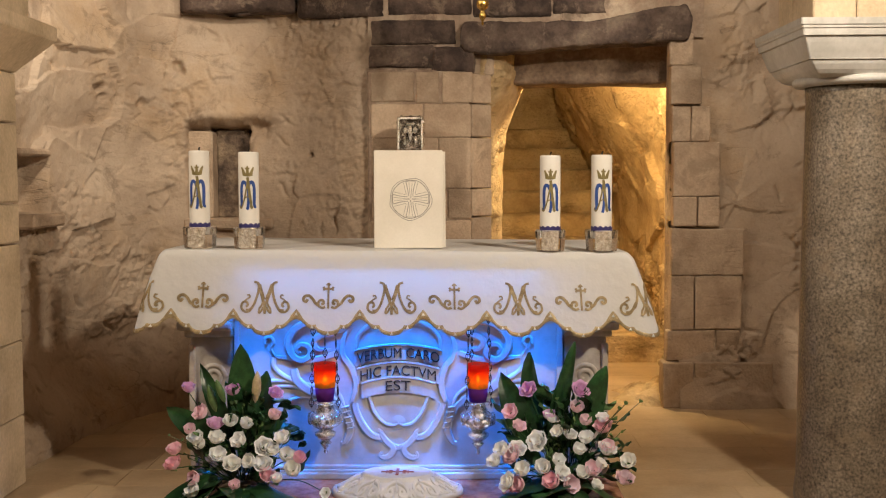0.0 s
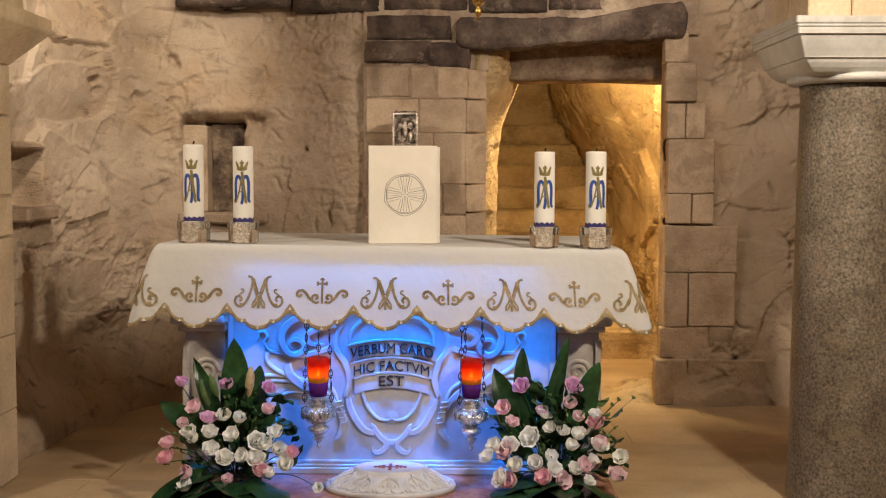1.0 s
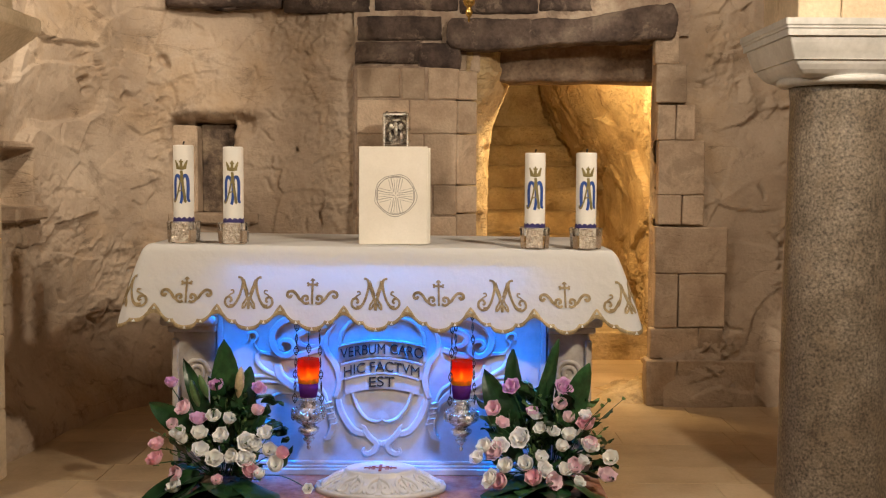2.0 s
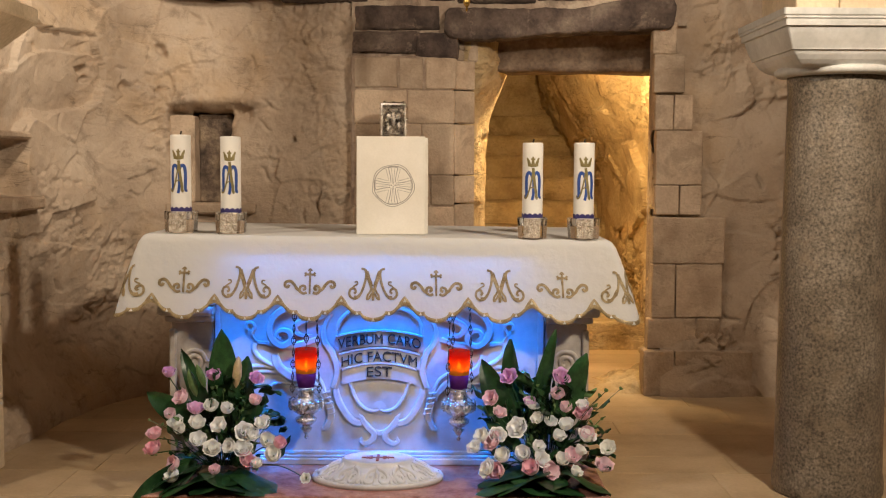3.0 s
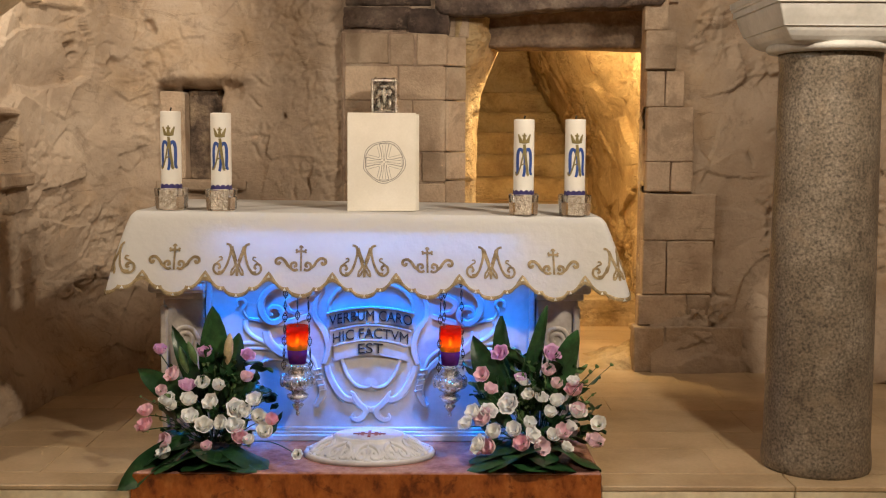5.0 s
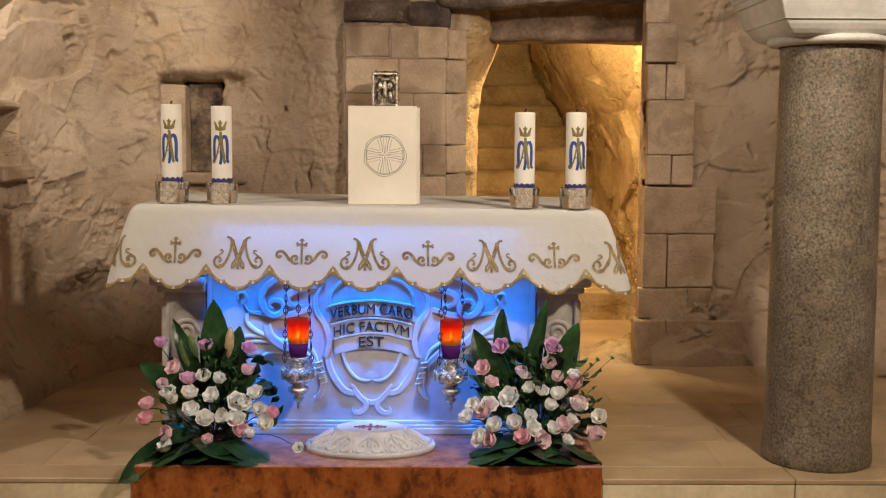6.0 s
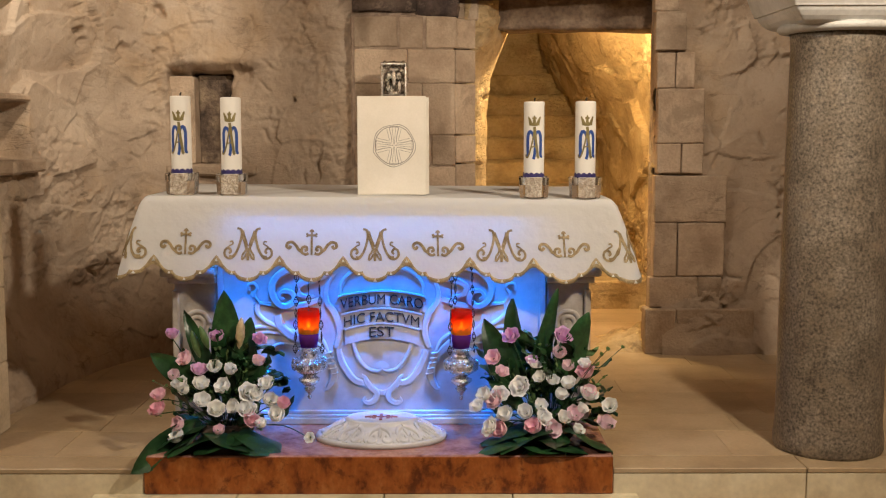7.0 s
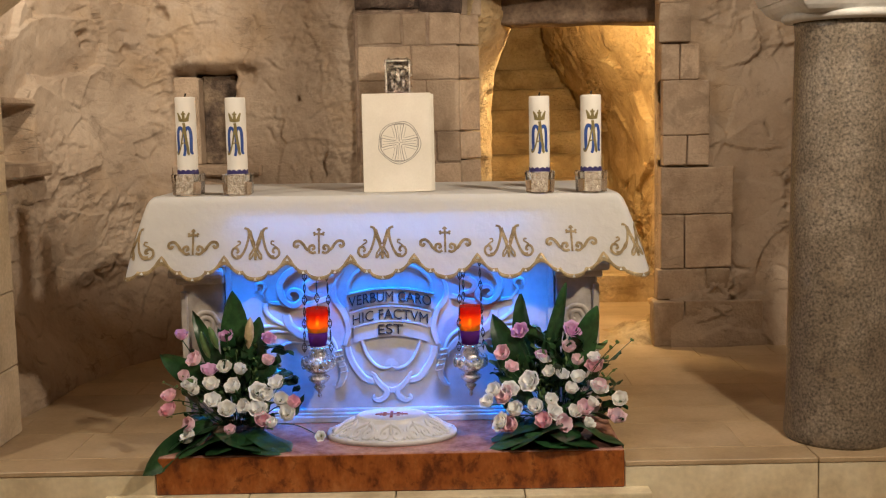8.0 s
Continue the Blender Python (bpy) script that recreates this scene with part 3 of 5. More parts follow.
for hgt in (0.36, 0.3, 0.26, 0.17, 0.16, 0.29, 0.19, 0.17):
    bm = worn(0.0, 0.14, 0.0, 0.2, z + 0.003, z + hgt - 0.003, 0.004, 0.06, 0.007)
    bmesh.ops.rotate(bm, verts=bm.verts, cent=(0, 0, 0), matrix=Matrix.Rotation(radians(36), 3, "Z"))
    bmesh.ops.translate(bm, verts=bm.verts, vec=(0.314, 1.706, 0))
    part("chamfered_block", bm, ASHLAR, wall_pier_core)
    z += hgt
for x0, x1, z0, z1 in DARK:
    part("dark_stone", ragged(x0 - 0.014, x1 + 0.014, 1.714 if z1 > 2.06 else 1.702, 1.9, z0 - 0.008, z1 + 0.008), DARKSTONE, wall_over_door, smooth=True)
for k in range(7):
    x0 = -1.5 + 0.45 * k
    part("dark_stone", worn(x0, x0 + 0.43, 1.722, 1.9, 2.42, 2.62, 0.012, 0.06, 0.012), DARKSTONE, wall_over_door, smooth=True)

bm = bmesh.new()
NX, NR = 110, 44
rings = []
for i in range(NX + 1):
    x = 0.25 + 1.29 * i / NX
    f = i / NX
    low, top = 2.012 + 0.058 * step01(0.1, 1.0, f) - 0.005 * math.sin(9 * f), 2.19 + 0.09 * step01(0.5, 1.0, f)
    end = min(1.0, math.sqrt(max(0.0, 1 - max(0.0, (f - 0.94) / 0.06) ** 2)) + 0.25, 0.6 + f * 20)
    mid, half = (low + top) / 2, (top - low) / 2 * end
    row = []
    for k in range(NR):
        a = 2 * math.pi * k / NR
        c, sn = math.cos(a), math.sin(a)
        q = 1 / max(abs(c), abs(sn)) ** 0.86
        v = Vector((x, 1.79 + 0.115 * c * q, mid + half * sn * q * 0.98))
        joint = sum(math.exp(-((x - xj - 0.1 * (v.z - 2.1)) / 0.008) ** 2) for xj in (0.72, 1.07))
        v += 0.008 * noise.noise_vector(v * 7) + 0.007 * noise.noise_vector(v * 19) + 0.004 * noise.noise_vector(v * 47)
        v.y += 0.012 * joint
        row.append(bm.verts.new(v))
    rings.append(row)
for ra, rb in zip(rings, rings[1:]):
    for k in range(NR):
        bm.faces.new((ra[k], rb[k], rb[(k + 1) % NR], ra[(k + 1) % NR]))
bm.faces.new(rings[0]), bm.faces.new(rings[-1][::-1])
bmesh.ops.recalc_face_normals(bm, faces=bm.faces)
lintel = tagged(part("stone_lintel", bm, DARKSTONE, smooth=True), "massive soot-dark stone lintel over the doorway", "lintel", kind="structure")
part("stone_block", worn(0.27, 0.44, 1.80, 2.0, 1.9, 2.13, 0.008, 0.05, 0.01), ASHLAR, wall_pier_core)
bm = bmesh.new()
grid = []
for i in range(41):
    row = []
    for j in range(49):
        x, y = 1.08 + 0.4 * i / 40, 1.66 + 0.66 * j / 48
        q = Vector((x, y, 3.3))
        rise = step01(1.1, 1.42, x + 0.06 * noise.noise(q * 6)) * step01(1.66, 1.8, y + 0.04 * noise.noise(q * 9)) * step01(2.32, 2.15, y)
        row.append(bm.verts.new((x, y, -0.014 + rise * (0.1 + 0.5 * facet(q, 9, 1) + 0.5 * facet(q, 22, 2) + 0.03 * noise.noise(q * 12)))))
    grid.append(row)
for i in range(40):
    for j in range(48):
        bm.faces.new((grid[i][j], grid[i + 1][j], grid[i + 1][j + 1], grid[i][j + 1]))
tagged(part("rubble_heap", bm, ROCK_IN, smooth=True), "heap of broken rock at the foot of the door jamb", "rubble", kind="structure")
lintel_inner = tagged(part("inner_lintel", worn(0.36, 1.55, 2.0, 2.28, 1.862, 2.16, 0.012, 0.035, 0.02), mat("brown_lintel_stone", [(0.1, 0.065, 0.045), (0.16, 0.11, 0.078), (0.24, 0.175, 0.125)], 5, 50, 0.9, 0.7, dist=0.015), smooth=True), "brown stone inner lintel of the doorway", "lintel", kind="structure")
niche_sill = tagged(part("niche_sill", worn(-1.36, -0.84, 1.8, 2.1, 1.02, 1.085, 0.008, 0.05, 0.012), ASHLAR), "worn stone sill of the wall niche", "sill", kind="structure")
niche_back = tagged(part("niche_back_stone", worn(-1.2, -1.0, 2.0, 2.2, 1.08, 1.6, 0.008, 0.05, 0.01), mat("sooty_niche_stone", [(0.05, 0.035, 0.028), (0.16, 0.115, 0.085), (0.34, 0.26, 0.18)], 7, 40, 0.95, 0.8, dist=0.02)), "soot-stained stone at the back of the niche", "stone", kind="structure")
niche_block = tagged(part("niche_side_stone", worn(-1.345, -1.2, 1.87, 2.1, 1.08, 1.59, 0.006, 0.06, 0.012), ASHLAR), "upright dressed stone in the wall niche", "stone", kind="structure")
shelf_low = tagged(part("wall_shelf", worn(-2.05, -1.76, 0.6, 1.02, 1.075, 1.14, 0.006, 0.05, 0.012), ASHLAR), "stone shelf under the small wall niche", "shelf", kind="structure")
shelf_top = tagged(part("niche_head", worn(-2.05, -1.82, 0.62, 1.0, 1.425, 1.46, 0.005, 0.05, 0.01), ASHLAR), "thin stone head of the small wall niche", "stone", kind="structure")

# ---- west pilaster ----
pilaster = thing("pilaster", (-1.98, -0.14, 0), "dressed limestone pilaster with a splayed impost", "pilaster")
for z0, z1 in ((0, 0.3), (0.3, 0.62), (0.62, 1.035), (1.04, 1.205), (1.21, 1.54), (1.545, 1.755)):
    part("stone_block", box(-0.5, 0.345, -0.24, 0.24, z0 + 0.002, z1 - 0.002, 0.006), ASHLAR_L, pilaster)
bm = bmesh.new()
rings = [[bm.verts.new((sx * (0.345 + o), sy * (0.24 + o), zz)) for sx, sy in ((-1, -1), (1, -1), (1, 1), (-1, 1))] for o, zz in ((0, 1.757), (0.135, 1.905), (0.135, 1.965), (0.0, 1.967))]
for a, b in zip(rings, rings[1:]):
    for k in range(4):
        bm.faces.new((a[k], a[(k + 1) % 4], b[(k + 1) % 4], b[k]))
bm.faces.new(rings[0][::-1]), bm.faces.new(rings[-1])
bmesh.ops.bevel(bm, geom=bm.edges[:], offset=0.005, segments=1, affect="EDGES")
part("impost", bm, ASHLAR_L, pilaster)
part("arch_springer", box(-0.5, 0.41, -0.24, 0.24, 1.968, 2.92, 0.006), ASHLAR_L, pilaster)
tagged(pilaster, kind="structure")

# ---- east column ----
CX, CY = 1.801, -0.185
column = thing("granite_column", (CX, CY, 0), "polished grey-brown granite column with white marble capital", "column")
shaft = [(0.001, 0), (0.208, 0), (0.215, 0.012), (0.216, 0.05), (0.213, 0.075), (0.209, 0.1)]
shaft += [(0.2085 - 0.0155 * (k / 12) ** 1.4, 0.1 + 1.5 * k / 12) for k in range(1, 13)]
shaft += [(0.196, 1.63), (0.198, 1.66), (0.001, 1.66)]
part("shaft", lathe(shaft, 64), GRANITE, column, smooth=True)
part("necking", lathe([(0.2, 1.655), (0.235, 1.659), (0.245, 1.668), (0.246, 1.68), (0.236, 1.69), (0.1, 1.692)], 64), MARBLE_G, column, "white marble ring", smooth=True)
bm = bmesh.new()
prof = [(0.19, 1.679), (0.21, 1.681), (0.228, 1.69), (0.244, 1.704), (0.257, 1.722), (0.264, 1.738), (0.272, 1.739), (0.2725, 1.743), (0.283, 1.77), (0.292, 1.798), (0.297, 1.82), (0.308, 1.822), (0.3085, 1.846), (0.314, 1.848), (0.3145, 1.855), (0.319, 1.86), (0.3195, 1.884), (0.01, 1.885)]
rings = [[bm.verts.new((sx * o, sy * o, zz)) for sx, sy in ((-1, -1), (1, -1), (1, 1), (-1, 1))] for o, zz in prof]
for a, b in zip(rings, rings[1:]):
    for k in range(4):
        bm.faces.new((a[k], a[(k + 1) % 4], b[(k + 1) % 4], b[k]))
bm.faces.new(rings[0][::-1]), bm.faces.new(rings[-1])
bmesh.ops.bevel(bm, geom=[e for e in bm.edges if abs(e.verts[0].co.z - e.verts[1].co.z) > 0.001], offset=0.004, segments=1, affect="EDGES")
part("capital", bm, MARBLE_G, column, "moulded white marble capital")
arch = thing("arch_springer", (CX, CY, 1.884), "dressed limestone springer of an arch on the capital", "arch")
for x0, x1, z0, z1 in ((-0.25, -0.09, 0.002, 0.3), (-0.087, 0.3, 0.002, 0.3), (-0.25, 0.12, 0.304, 0.62), (0.124, 0.3, 0.304, 0.62), (-0.25, 0.3, 0.624, 1.05)):
    part("stone_block", box(x0, x1, -0.23, 0.02, z0, z1, 0.005), ASHLAR_L, arch)
    part("stone_block", box(x0, x1, 0.024, 0.22, z0, z1, 0.005), ASHLAR_L, arch)
tagged(arch, kind="structure")

# ---- steps and platform ----
edge = thing("floor_edge", (0, -0.47, -0.3), "pale limestone step edge of the sanctuary floor", "step")
for x0, x1 in ((-2.6, -1.75), (-1.746, -0.908), (0.888, 1.626), (1.63, 2.4), (2.404, 3.2)):
    part("riser_slab", box(x0, x1, 0, 0.04, 0.0, 0.279, 0.003), STEP, edge)
    part("tread_slab", box(x0, x1, -0.003, 0.16, 0.2805, 0.3, 0.003), PAVER, edge)
tagged(edge, kind="structure")
front_step = thing("front_step", (0, -0.55, -0.3), "pale limestone step under the altar platform", "step")
for x0, x1 in ((-1.1, -0.55), (-0.546, 0.01), (0.014, 0.5), (0.504, 0.98)):
    part("tread_slab", box(x0, x1, 0, 0.3, 0.17, 0.2, 0.006, 2), STEP, front_step)
    part("riser_slab", box(x0 + 0.01, x1 - 0.0, 0.015, 0.3, 0, 0.168, 0.003), STEP, front_step)
tagged(front_step, kind="structure")
platform = thing("altar_platform", (0, -0.48, -0.1), "red marble platform slab under the altar", "platform")
part("front_slab", box(-0.905, 0.885, 0, 0.04, 0.001, 0.148, 0.004), REDMARBLE, platform, "polished mottled red marble")
part("core", box(-0.9, 0.88, 0.042, 1.45, 0.001, 0.13, 0), REDMARBLE, platform)
part("top_slab", box(-0.903, 0.883, 0.002, 1.5, 0.132, 0.152, 0.004), REDTOP_LIT, platform, "red marble top with light put into its colour")
tagged(platform, kind="structure")

# ---- altar ----
altar = thing("altar", (-0.019, 0, 0.052), "carved white marble altar with a relief frontal", "altar")


def front(a, b, hh):
    return (a, -hh, b)


part("frontal_panel", box(-0.672, 0.672, 0.0, 0.06, 0.03, 0.9, 0.004), MARBLE, altar, "white marble panel")
part("body", box(-0.85, 0.85, 0.07, 0.7, 0.0, 0.9, 0.004), MARBLE_G, altar)
bm = box(-0.935, 0.935, -0.12, 0.815, 0.895, 0.962, 0.01, 2)
for v in bm.verts:
    v.co.z -= 0.009 * (v.co.x + 0.93)
part("mensa", bm, MARBLE_G, altar, "marble table slab")
bm = box(-0.7, 0.7, -0.035, 0.05, 0.0, 0.028, 0.004)
box(-0.695, 0.695, -0.026, 0.05, 0.028, 0.04, 0.003, bm=bm)
box(-0.69, 0.69, -0.018, 0.05, 0.04, 0.055, 0.005, 2, bm=bm)
part("base_moulding", bm, MARBLE, altar)
for s in (-1, 1):
    bm = box(s * 0.672 - 0.012, s * 0.672 + 0.012, -0.02, 0.06, 0.05, 0.9, 0.005, 2)
    part("edge_moulding", bm, MARBLE, altar)
    bm = box(min(s * 0.69, s * 0.865), max(s * 0.69, s * 0.865), -0.012, 0.2, 0.0, 0.6, 0.006)
    box(min(s * 0.845, s * 0.872), max(s * 0.845, s * 0.872), -0.03, 0.2, 0.02, 0.57, 0.005, bm=bm)
    pil = part("corner_pilaster", bm, MARBLE_B, altar, "veined brownish marble pilaster")
    bm = bmesh.new()
    spiral = [(s * 0.775 + 0.055 * (1 - t / 16) * math.cos(0.9 * t * s), 0.43 + 0.055 * (1 - t / 16) * math.sin(0.9 * t)) for t in range(13)]
    relief(spiral, 0.02, 0.007, lambda a, b, hh: (a, -0.012 - hh, b), bm, 4)
    part("volute", bm, MARBLE_B, pil, smooth=True)
    bm = box(min(s * 0.685, s * 0.885), max(s * 0.685, s * 0.885), -0.05, 0.2, 0.6, 0.63, 0.01, 2)
    box(min(s * 0.68, s * 0.91), max(s * 0.68, s * 0.91), -0.08, 0.2, 0.63, 0.67, 0.014, 2, bm=bm)
    box(min(s * 0.675, s * 0.895), max(s * 0.675, s * 0.895), -0.065, 0.2, 0.67, 0.895, 0.006, 1, bm=bm)
    part("corbel", bm, MARBLE_B, altar)

# relief of the frontal: (curve, width, height), mirrored
CARVING = [
    ([(0.005, 0.236), (-0.021, 0.222), (-0.063, 0.233), (-0.104, 0.283), (-0.133, 0.371), (-0.161, 0.411), (-0.182, 0.418), (-0.178, 0.395)], 0.02, 0.018),
    ([(0.012, 0.658), (-0.056, 0.658), (-0.117, 0.645), (-0.161, 0.605), (-0.174, 0.561), (-0.164, 0.499), (-0.15, 0.424)], 0.022, 0.02),
    ([(-0.184, 0.316), (-0.177, 0.279), (-0.152, 0.226), (-0.116, 0.182), (-0.078, 0.171), (-0.072, 0.191), (-0.089, 0.203)], 0.034, 0.02),
    ([(-0.074, 0.186), (-0.048, 0.151), (-0.025, 0.129), (-0.03, 0.101), (-0.056, 0.085), (-0.077, 0.094), (-0.069, 0.109)], 0.03, 0.022),
    ([(-0.196, 0.645), (-0.283, 0.667), (-0.37, 0.658), (-0.431, 0.627), (-0.459, 0.574), (-0.444, 0.521), (-0.405, 0.497), (-0.368, 0.519), (-0.375, 0.554), (-0.409, 0.563), (-0.427, 0.542), (-0.412, 0.526)], 0.034, 0.03),
    ([(-0.231, 0.623), (-0.309, 0.605), (-0.353, 0.579), (-0.335, 0.543), (-0.283, 0.539)], 0.03, 0.022),
    ([(-0.257, 0.526), (-0.327, 0.504), (-0.388, 0.495), (-0.457, 0.506), (-0.51, 0.512)], 0.03, 0.02),
    ([(-0.555, 0.565), (-0.553, 0.589), (-0.532, 0.592), (-0.522, 0.572), (-0.532, 0.548), (-0.517, 0.519)], 0.018, 0.016),
    ([(-0.523, 0.51), (-0.52, 0.468), (-0.475, 0.427), (-0.388, 0.393), (-0.3, 0.383), (-0.248, 0.349), (-0.225, 0.288), (-0.209, 0.261)], 0.026, 0.02),
    ([(-0.438, 0.462), (-0.423, 0.411), (-0.37, 0.369), (-0.309, 0.354), (-0.248, 0.305), (-0.231, 0.27)], 0.044, 0.028),
    ([(-0.575, 0.393), (-0.527, 0.409), (-0.457, 0.406), (-0.388, 0.389)], 0.022, 0.014),
    ([(-0.562, 0.367), (-0.501, 0.386), (-0.423, 0.383), (-0.344, 0.367)], 0.02, 0.012),
    ([(-0.457, 0.305), (-0.449, 0.33), (-0.414, 0.339), (-0.37, 0.335)], 0.016, 0.01),
    ([(-0.217, 0.257), (-0.205, 0.226), (-0.206, 0.191), (-0.225, 0.153), (-0.241, 0.146)], 0.036, 0.022),
    ([(-0.196, 0.323), (-0.178, 0.393), (-0.196, 0.464), (-0.231, 0.517), (-0.231, 0.579), (-0.196, 0.64)], 0.03, 0.018),
    ([(-0.023, 0.132), (0.012, 0.124)], 0.03, 0.014),
]
for s in (-1, 1):
    for c, w, hh in CARVING:
        bm = relief([(-s * a, b) for a, b in c], w * 0.95, hh * 0.5, front, None, 6, lambda t: 0.55 + 0.45 * math.sin(math.pi * min(1, 0.15 + t)) ** 0.7)
        if s == 1:
            bmesh.ops.reverse_faces(bm, faces=bm.faces)
        part("carved_scroll", bm, MARBLE, altar, smooth=True)
for k in range(5):
    for s in (-1, 1):
        zz = 0.21 + 0.022 * k
        part("carved_rib", relief([(s * (0.2 + 0.006 * k) - 0.016, zz), (s * (0.2 + 0.006 * k) + 0.016, zz + 0.006)], 0.008, 0.014, front), MARBLE, altar)
part("carved_shell", lathe([(0.0, -0.02), (0.02, -0.016), (0.03, 0.0), (0.0, 0.004)], 20, at=(0, 0, 0)), MARBLE, altar).matrix_basis = pose(0, -0.004, 0.236, 90, 0, 0)
for zc, half, sag in ((0.532, 0.183, 0.026), (0.458, 0.17, 0.028), (0.395, 0.155, 0.028)):
    bm = bmesh.new()
    rows = []
    for i in range(25):
        a = -half + 2 * half * i / 24
        zz = zc - sag * (a / half) ** 2
        rows.append([bm.verts.new(v) for v in ((a, 0, zz - 0.034), (a, -0.01, zz - 0.033), (a, -0.012, zz + 0.028), (a, -0.017, zz + 0.03), (a, -0.017, zz + 0.036), (a, 0, zz + 0.037))])
    for a, b in zip(rows, rows[1:]):
        for k in range(5):
            bm.faces.new((a[k], b[k], b[k + 1], a[k + 1]))
    part("carved_band", bm, MARBLE, altar)


def lettering(name, text, cap, width, material, parent, place, depth=0.003):
    """A line of letters as one mesh, its verts moved by place(a, b, h)."""
    cu = bpy.data.curves.new(name, "FONT")
    cu.body, cu.align_x, cu.size, cu.extrude, cu.offset = text, "CENTER", 1.0, 0.0, 0.0
    tmp = new("tmp_text", cu)
    me = bpy.data.meshes.new_from_object(tmp.evaluated_get(bpy.context.evaluated_depsgraph_get()))
    bpy.data.objects.remove(tmp)
    bm = bmesh.new()
    bm.from_mesh(me)
    bpy.data.meshes.remove(me)
    xs, ys = [v.co.x for v in bm.verts], [v.co.y for v in bm.verts]
    kx, ky, x0 = width / (max(xs) - min(xs)), cap / (max(ys) - min(0, min(ys))), (max(xs) + min(xs)) / 2
    r = bmesh.ops.extrude_face_region(bm, geom=bm.faces[:])
    top = {v for v in r["geom"] if isinstance(v, bmesh.types.BMVert)}
    for v in bm.verts:
        v.co = place((v.co.x - x0) * kx, v.co.y * ky, depth if v in top else 0.0)
    bmesh.ops.recalc_face_normals(bm, faces=bm.faces)
    left = set(bm.verts)
    while left:
        island, todo = set(), [min(left, key=lambda v: v.co.x)]
        while todo:
            v = todo.pop()
            if v in island:
                continue
            island.add(v)
            todo += [e.other_vert(v) for e in v.link_edges]
        left -= island
        one, made = bmesh.new(), {}
        for v in island:
            made[v] = one.verts.new(v.co)
        for f in {f for v in island for f in v.link_faces}:
            one.faces.new([made[v] for v in f.verts])
        part(name, one, material, parent, "dark raised capital letter")
    bm.free()


for text, zc, half, sag, width, cap in (("VERBUM CARO", 0.532, 0.183, 0.026, 0.345, 0.043), ("HIC FACTVM", 0.458, 0.17, 0.028, 0.315, 0.043), ("EST", 0.395, 0.155, 0.028, 0.105, 0.043)):
    lettering("letter", text, cap, width, LETTER, altar, lambda a, b, hh, zc=zc, half=half, sag=sag: (a, -0.012 - hh, zc - sag * (a / half) ** 2 - 0.022 + b), 0.006)

led = tagged(part("led_strip", box(-0.66, 0.66, -0.116, -0.104, 0.936, 0.9435, 0.002), glow_mat("blue_led", (0.10, 0.30, 1.0), 4)), "blue light strip under the altar table", "light strip")

# ---- altar cloth ----
OX, OY = -0.021, 0.34
SAG = 0.009  # the table dips towards the east
DROP = 0.33


def outline(s, d):
    """Plan place of the cloth at arc length s from the middle of the front, d below the table top."""
    f = min(1.0, d / DROP)
    ease = 1 - (1 - min(1, d / 0.03)) ** 2
    a, b = 0.935 + 0.01 * ease, 0.475 + 0.008 * ease
    a2, b2, r = a + 0.125 * f ** 0.8, b + 0.022 * f, 0.02 + 0.085 * f
    side, t = (1 if s >= 0 else -1), abs(s)
    if t <= 0.925:
        x, y = (a2 - r) * t / 0.925, -b2
    elif t <= 1.055:
        ang = (t - 0.925) / 0.13 * math.pi / 2
        x, y = a2 - r + r * math.sin(ang), -b2 + r - r * math.cos(ang)
    else:
        x, y = a2, -b2 + r + (t - 1.055) * 1.0
    if t > 0.6:
        fold = 0.022 * f * math.sin((t - 0.6) * 21) * step01(0.62, 0.95, t)
        x += fold * (0.8 if t > 0.925 else 0.15)
        y -= fold * 0.5
    y += f * (0.007 * math.sin(s * 6.3 + 1) + 0.004 * math.sin(s * 17.0)) if t < 1.0 else 0.0
    return Vector((OX + side * x, OY + y, 1.022 - d + 0.0006 * (1 - ease) - SAG * (OX + side * x + 0.95)))


def on_cloth(a, b, hh):
    """a along the hem, b the height over the floor."""
    d = 1.022 - b
    p = outline(a, d)
    u = (outline(a + 0.004, d) - outline(a - 0.004, d)).normalized()
    w = (outline(a, d + 0.004) - outline(a, d - 0.004)).normalized()
    nrm = u.cross(w).normalized()
    if nrm.y > 0 and abs(a) < 1.0 or nrm.x * a < 0 and abs(a) >= 1.0:
        nrm = -nrm
    return p + nrm * (hh + 0.0012)


PER, PH = 0.2455, -0.015


def hem(s):
    """Depth of the white edge and of the gold edge at s."""
    u = ((s - PH) / PER + 0.5) % 1.0
    v = abs(u - 0.5)
    if v < 0.19:
        w = 0.062 + 0.028 * math.sqrt(max(0, 1 - (v / 0.19) ** 2))
    elif v < 0.4:
        q = (v - 0.19) / 0.21
        w = 0.062 - 0.026 * q + 0.012 * math.sin(math.pi * q)
    else:
        q = (v - 0.4) / 0.1
        w = 0.036 - 0.036 * q ** 0.8
    g = 0.047 + 0.05 * (0.5 + 0.5 * math.cos(2 * math.pi * v)) ** 0.9 + 0.006 * math.cos(6 * math.pi * v)
    return 0.233 + w, 0.233 + max(g, w + 0.017)


cloth = thing("altar_cloth", (OX, OY, 1.0), "white linen altar cloth with gold embroidered scalloped hem", "altar cloth")
INV = Matrix.Translation((-OX, -OY, -1.0))


def moved(bm):
    bmesh.ops.transform(bm, matrix=INV, verts=bm.verts)
    return bm


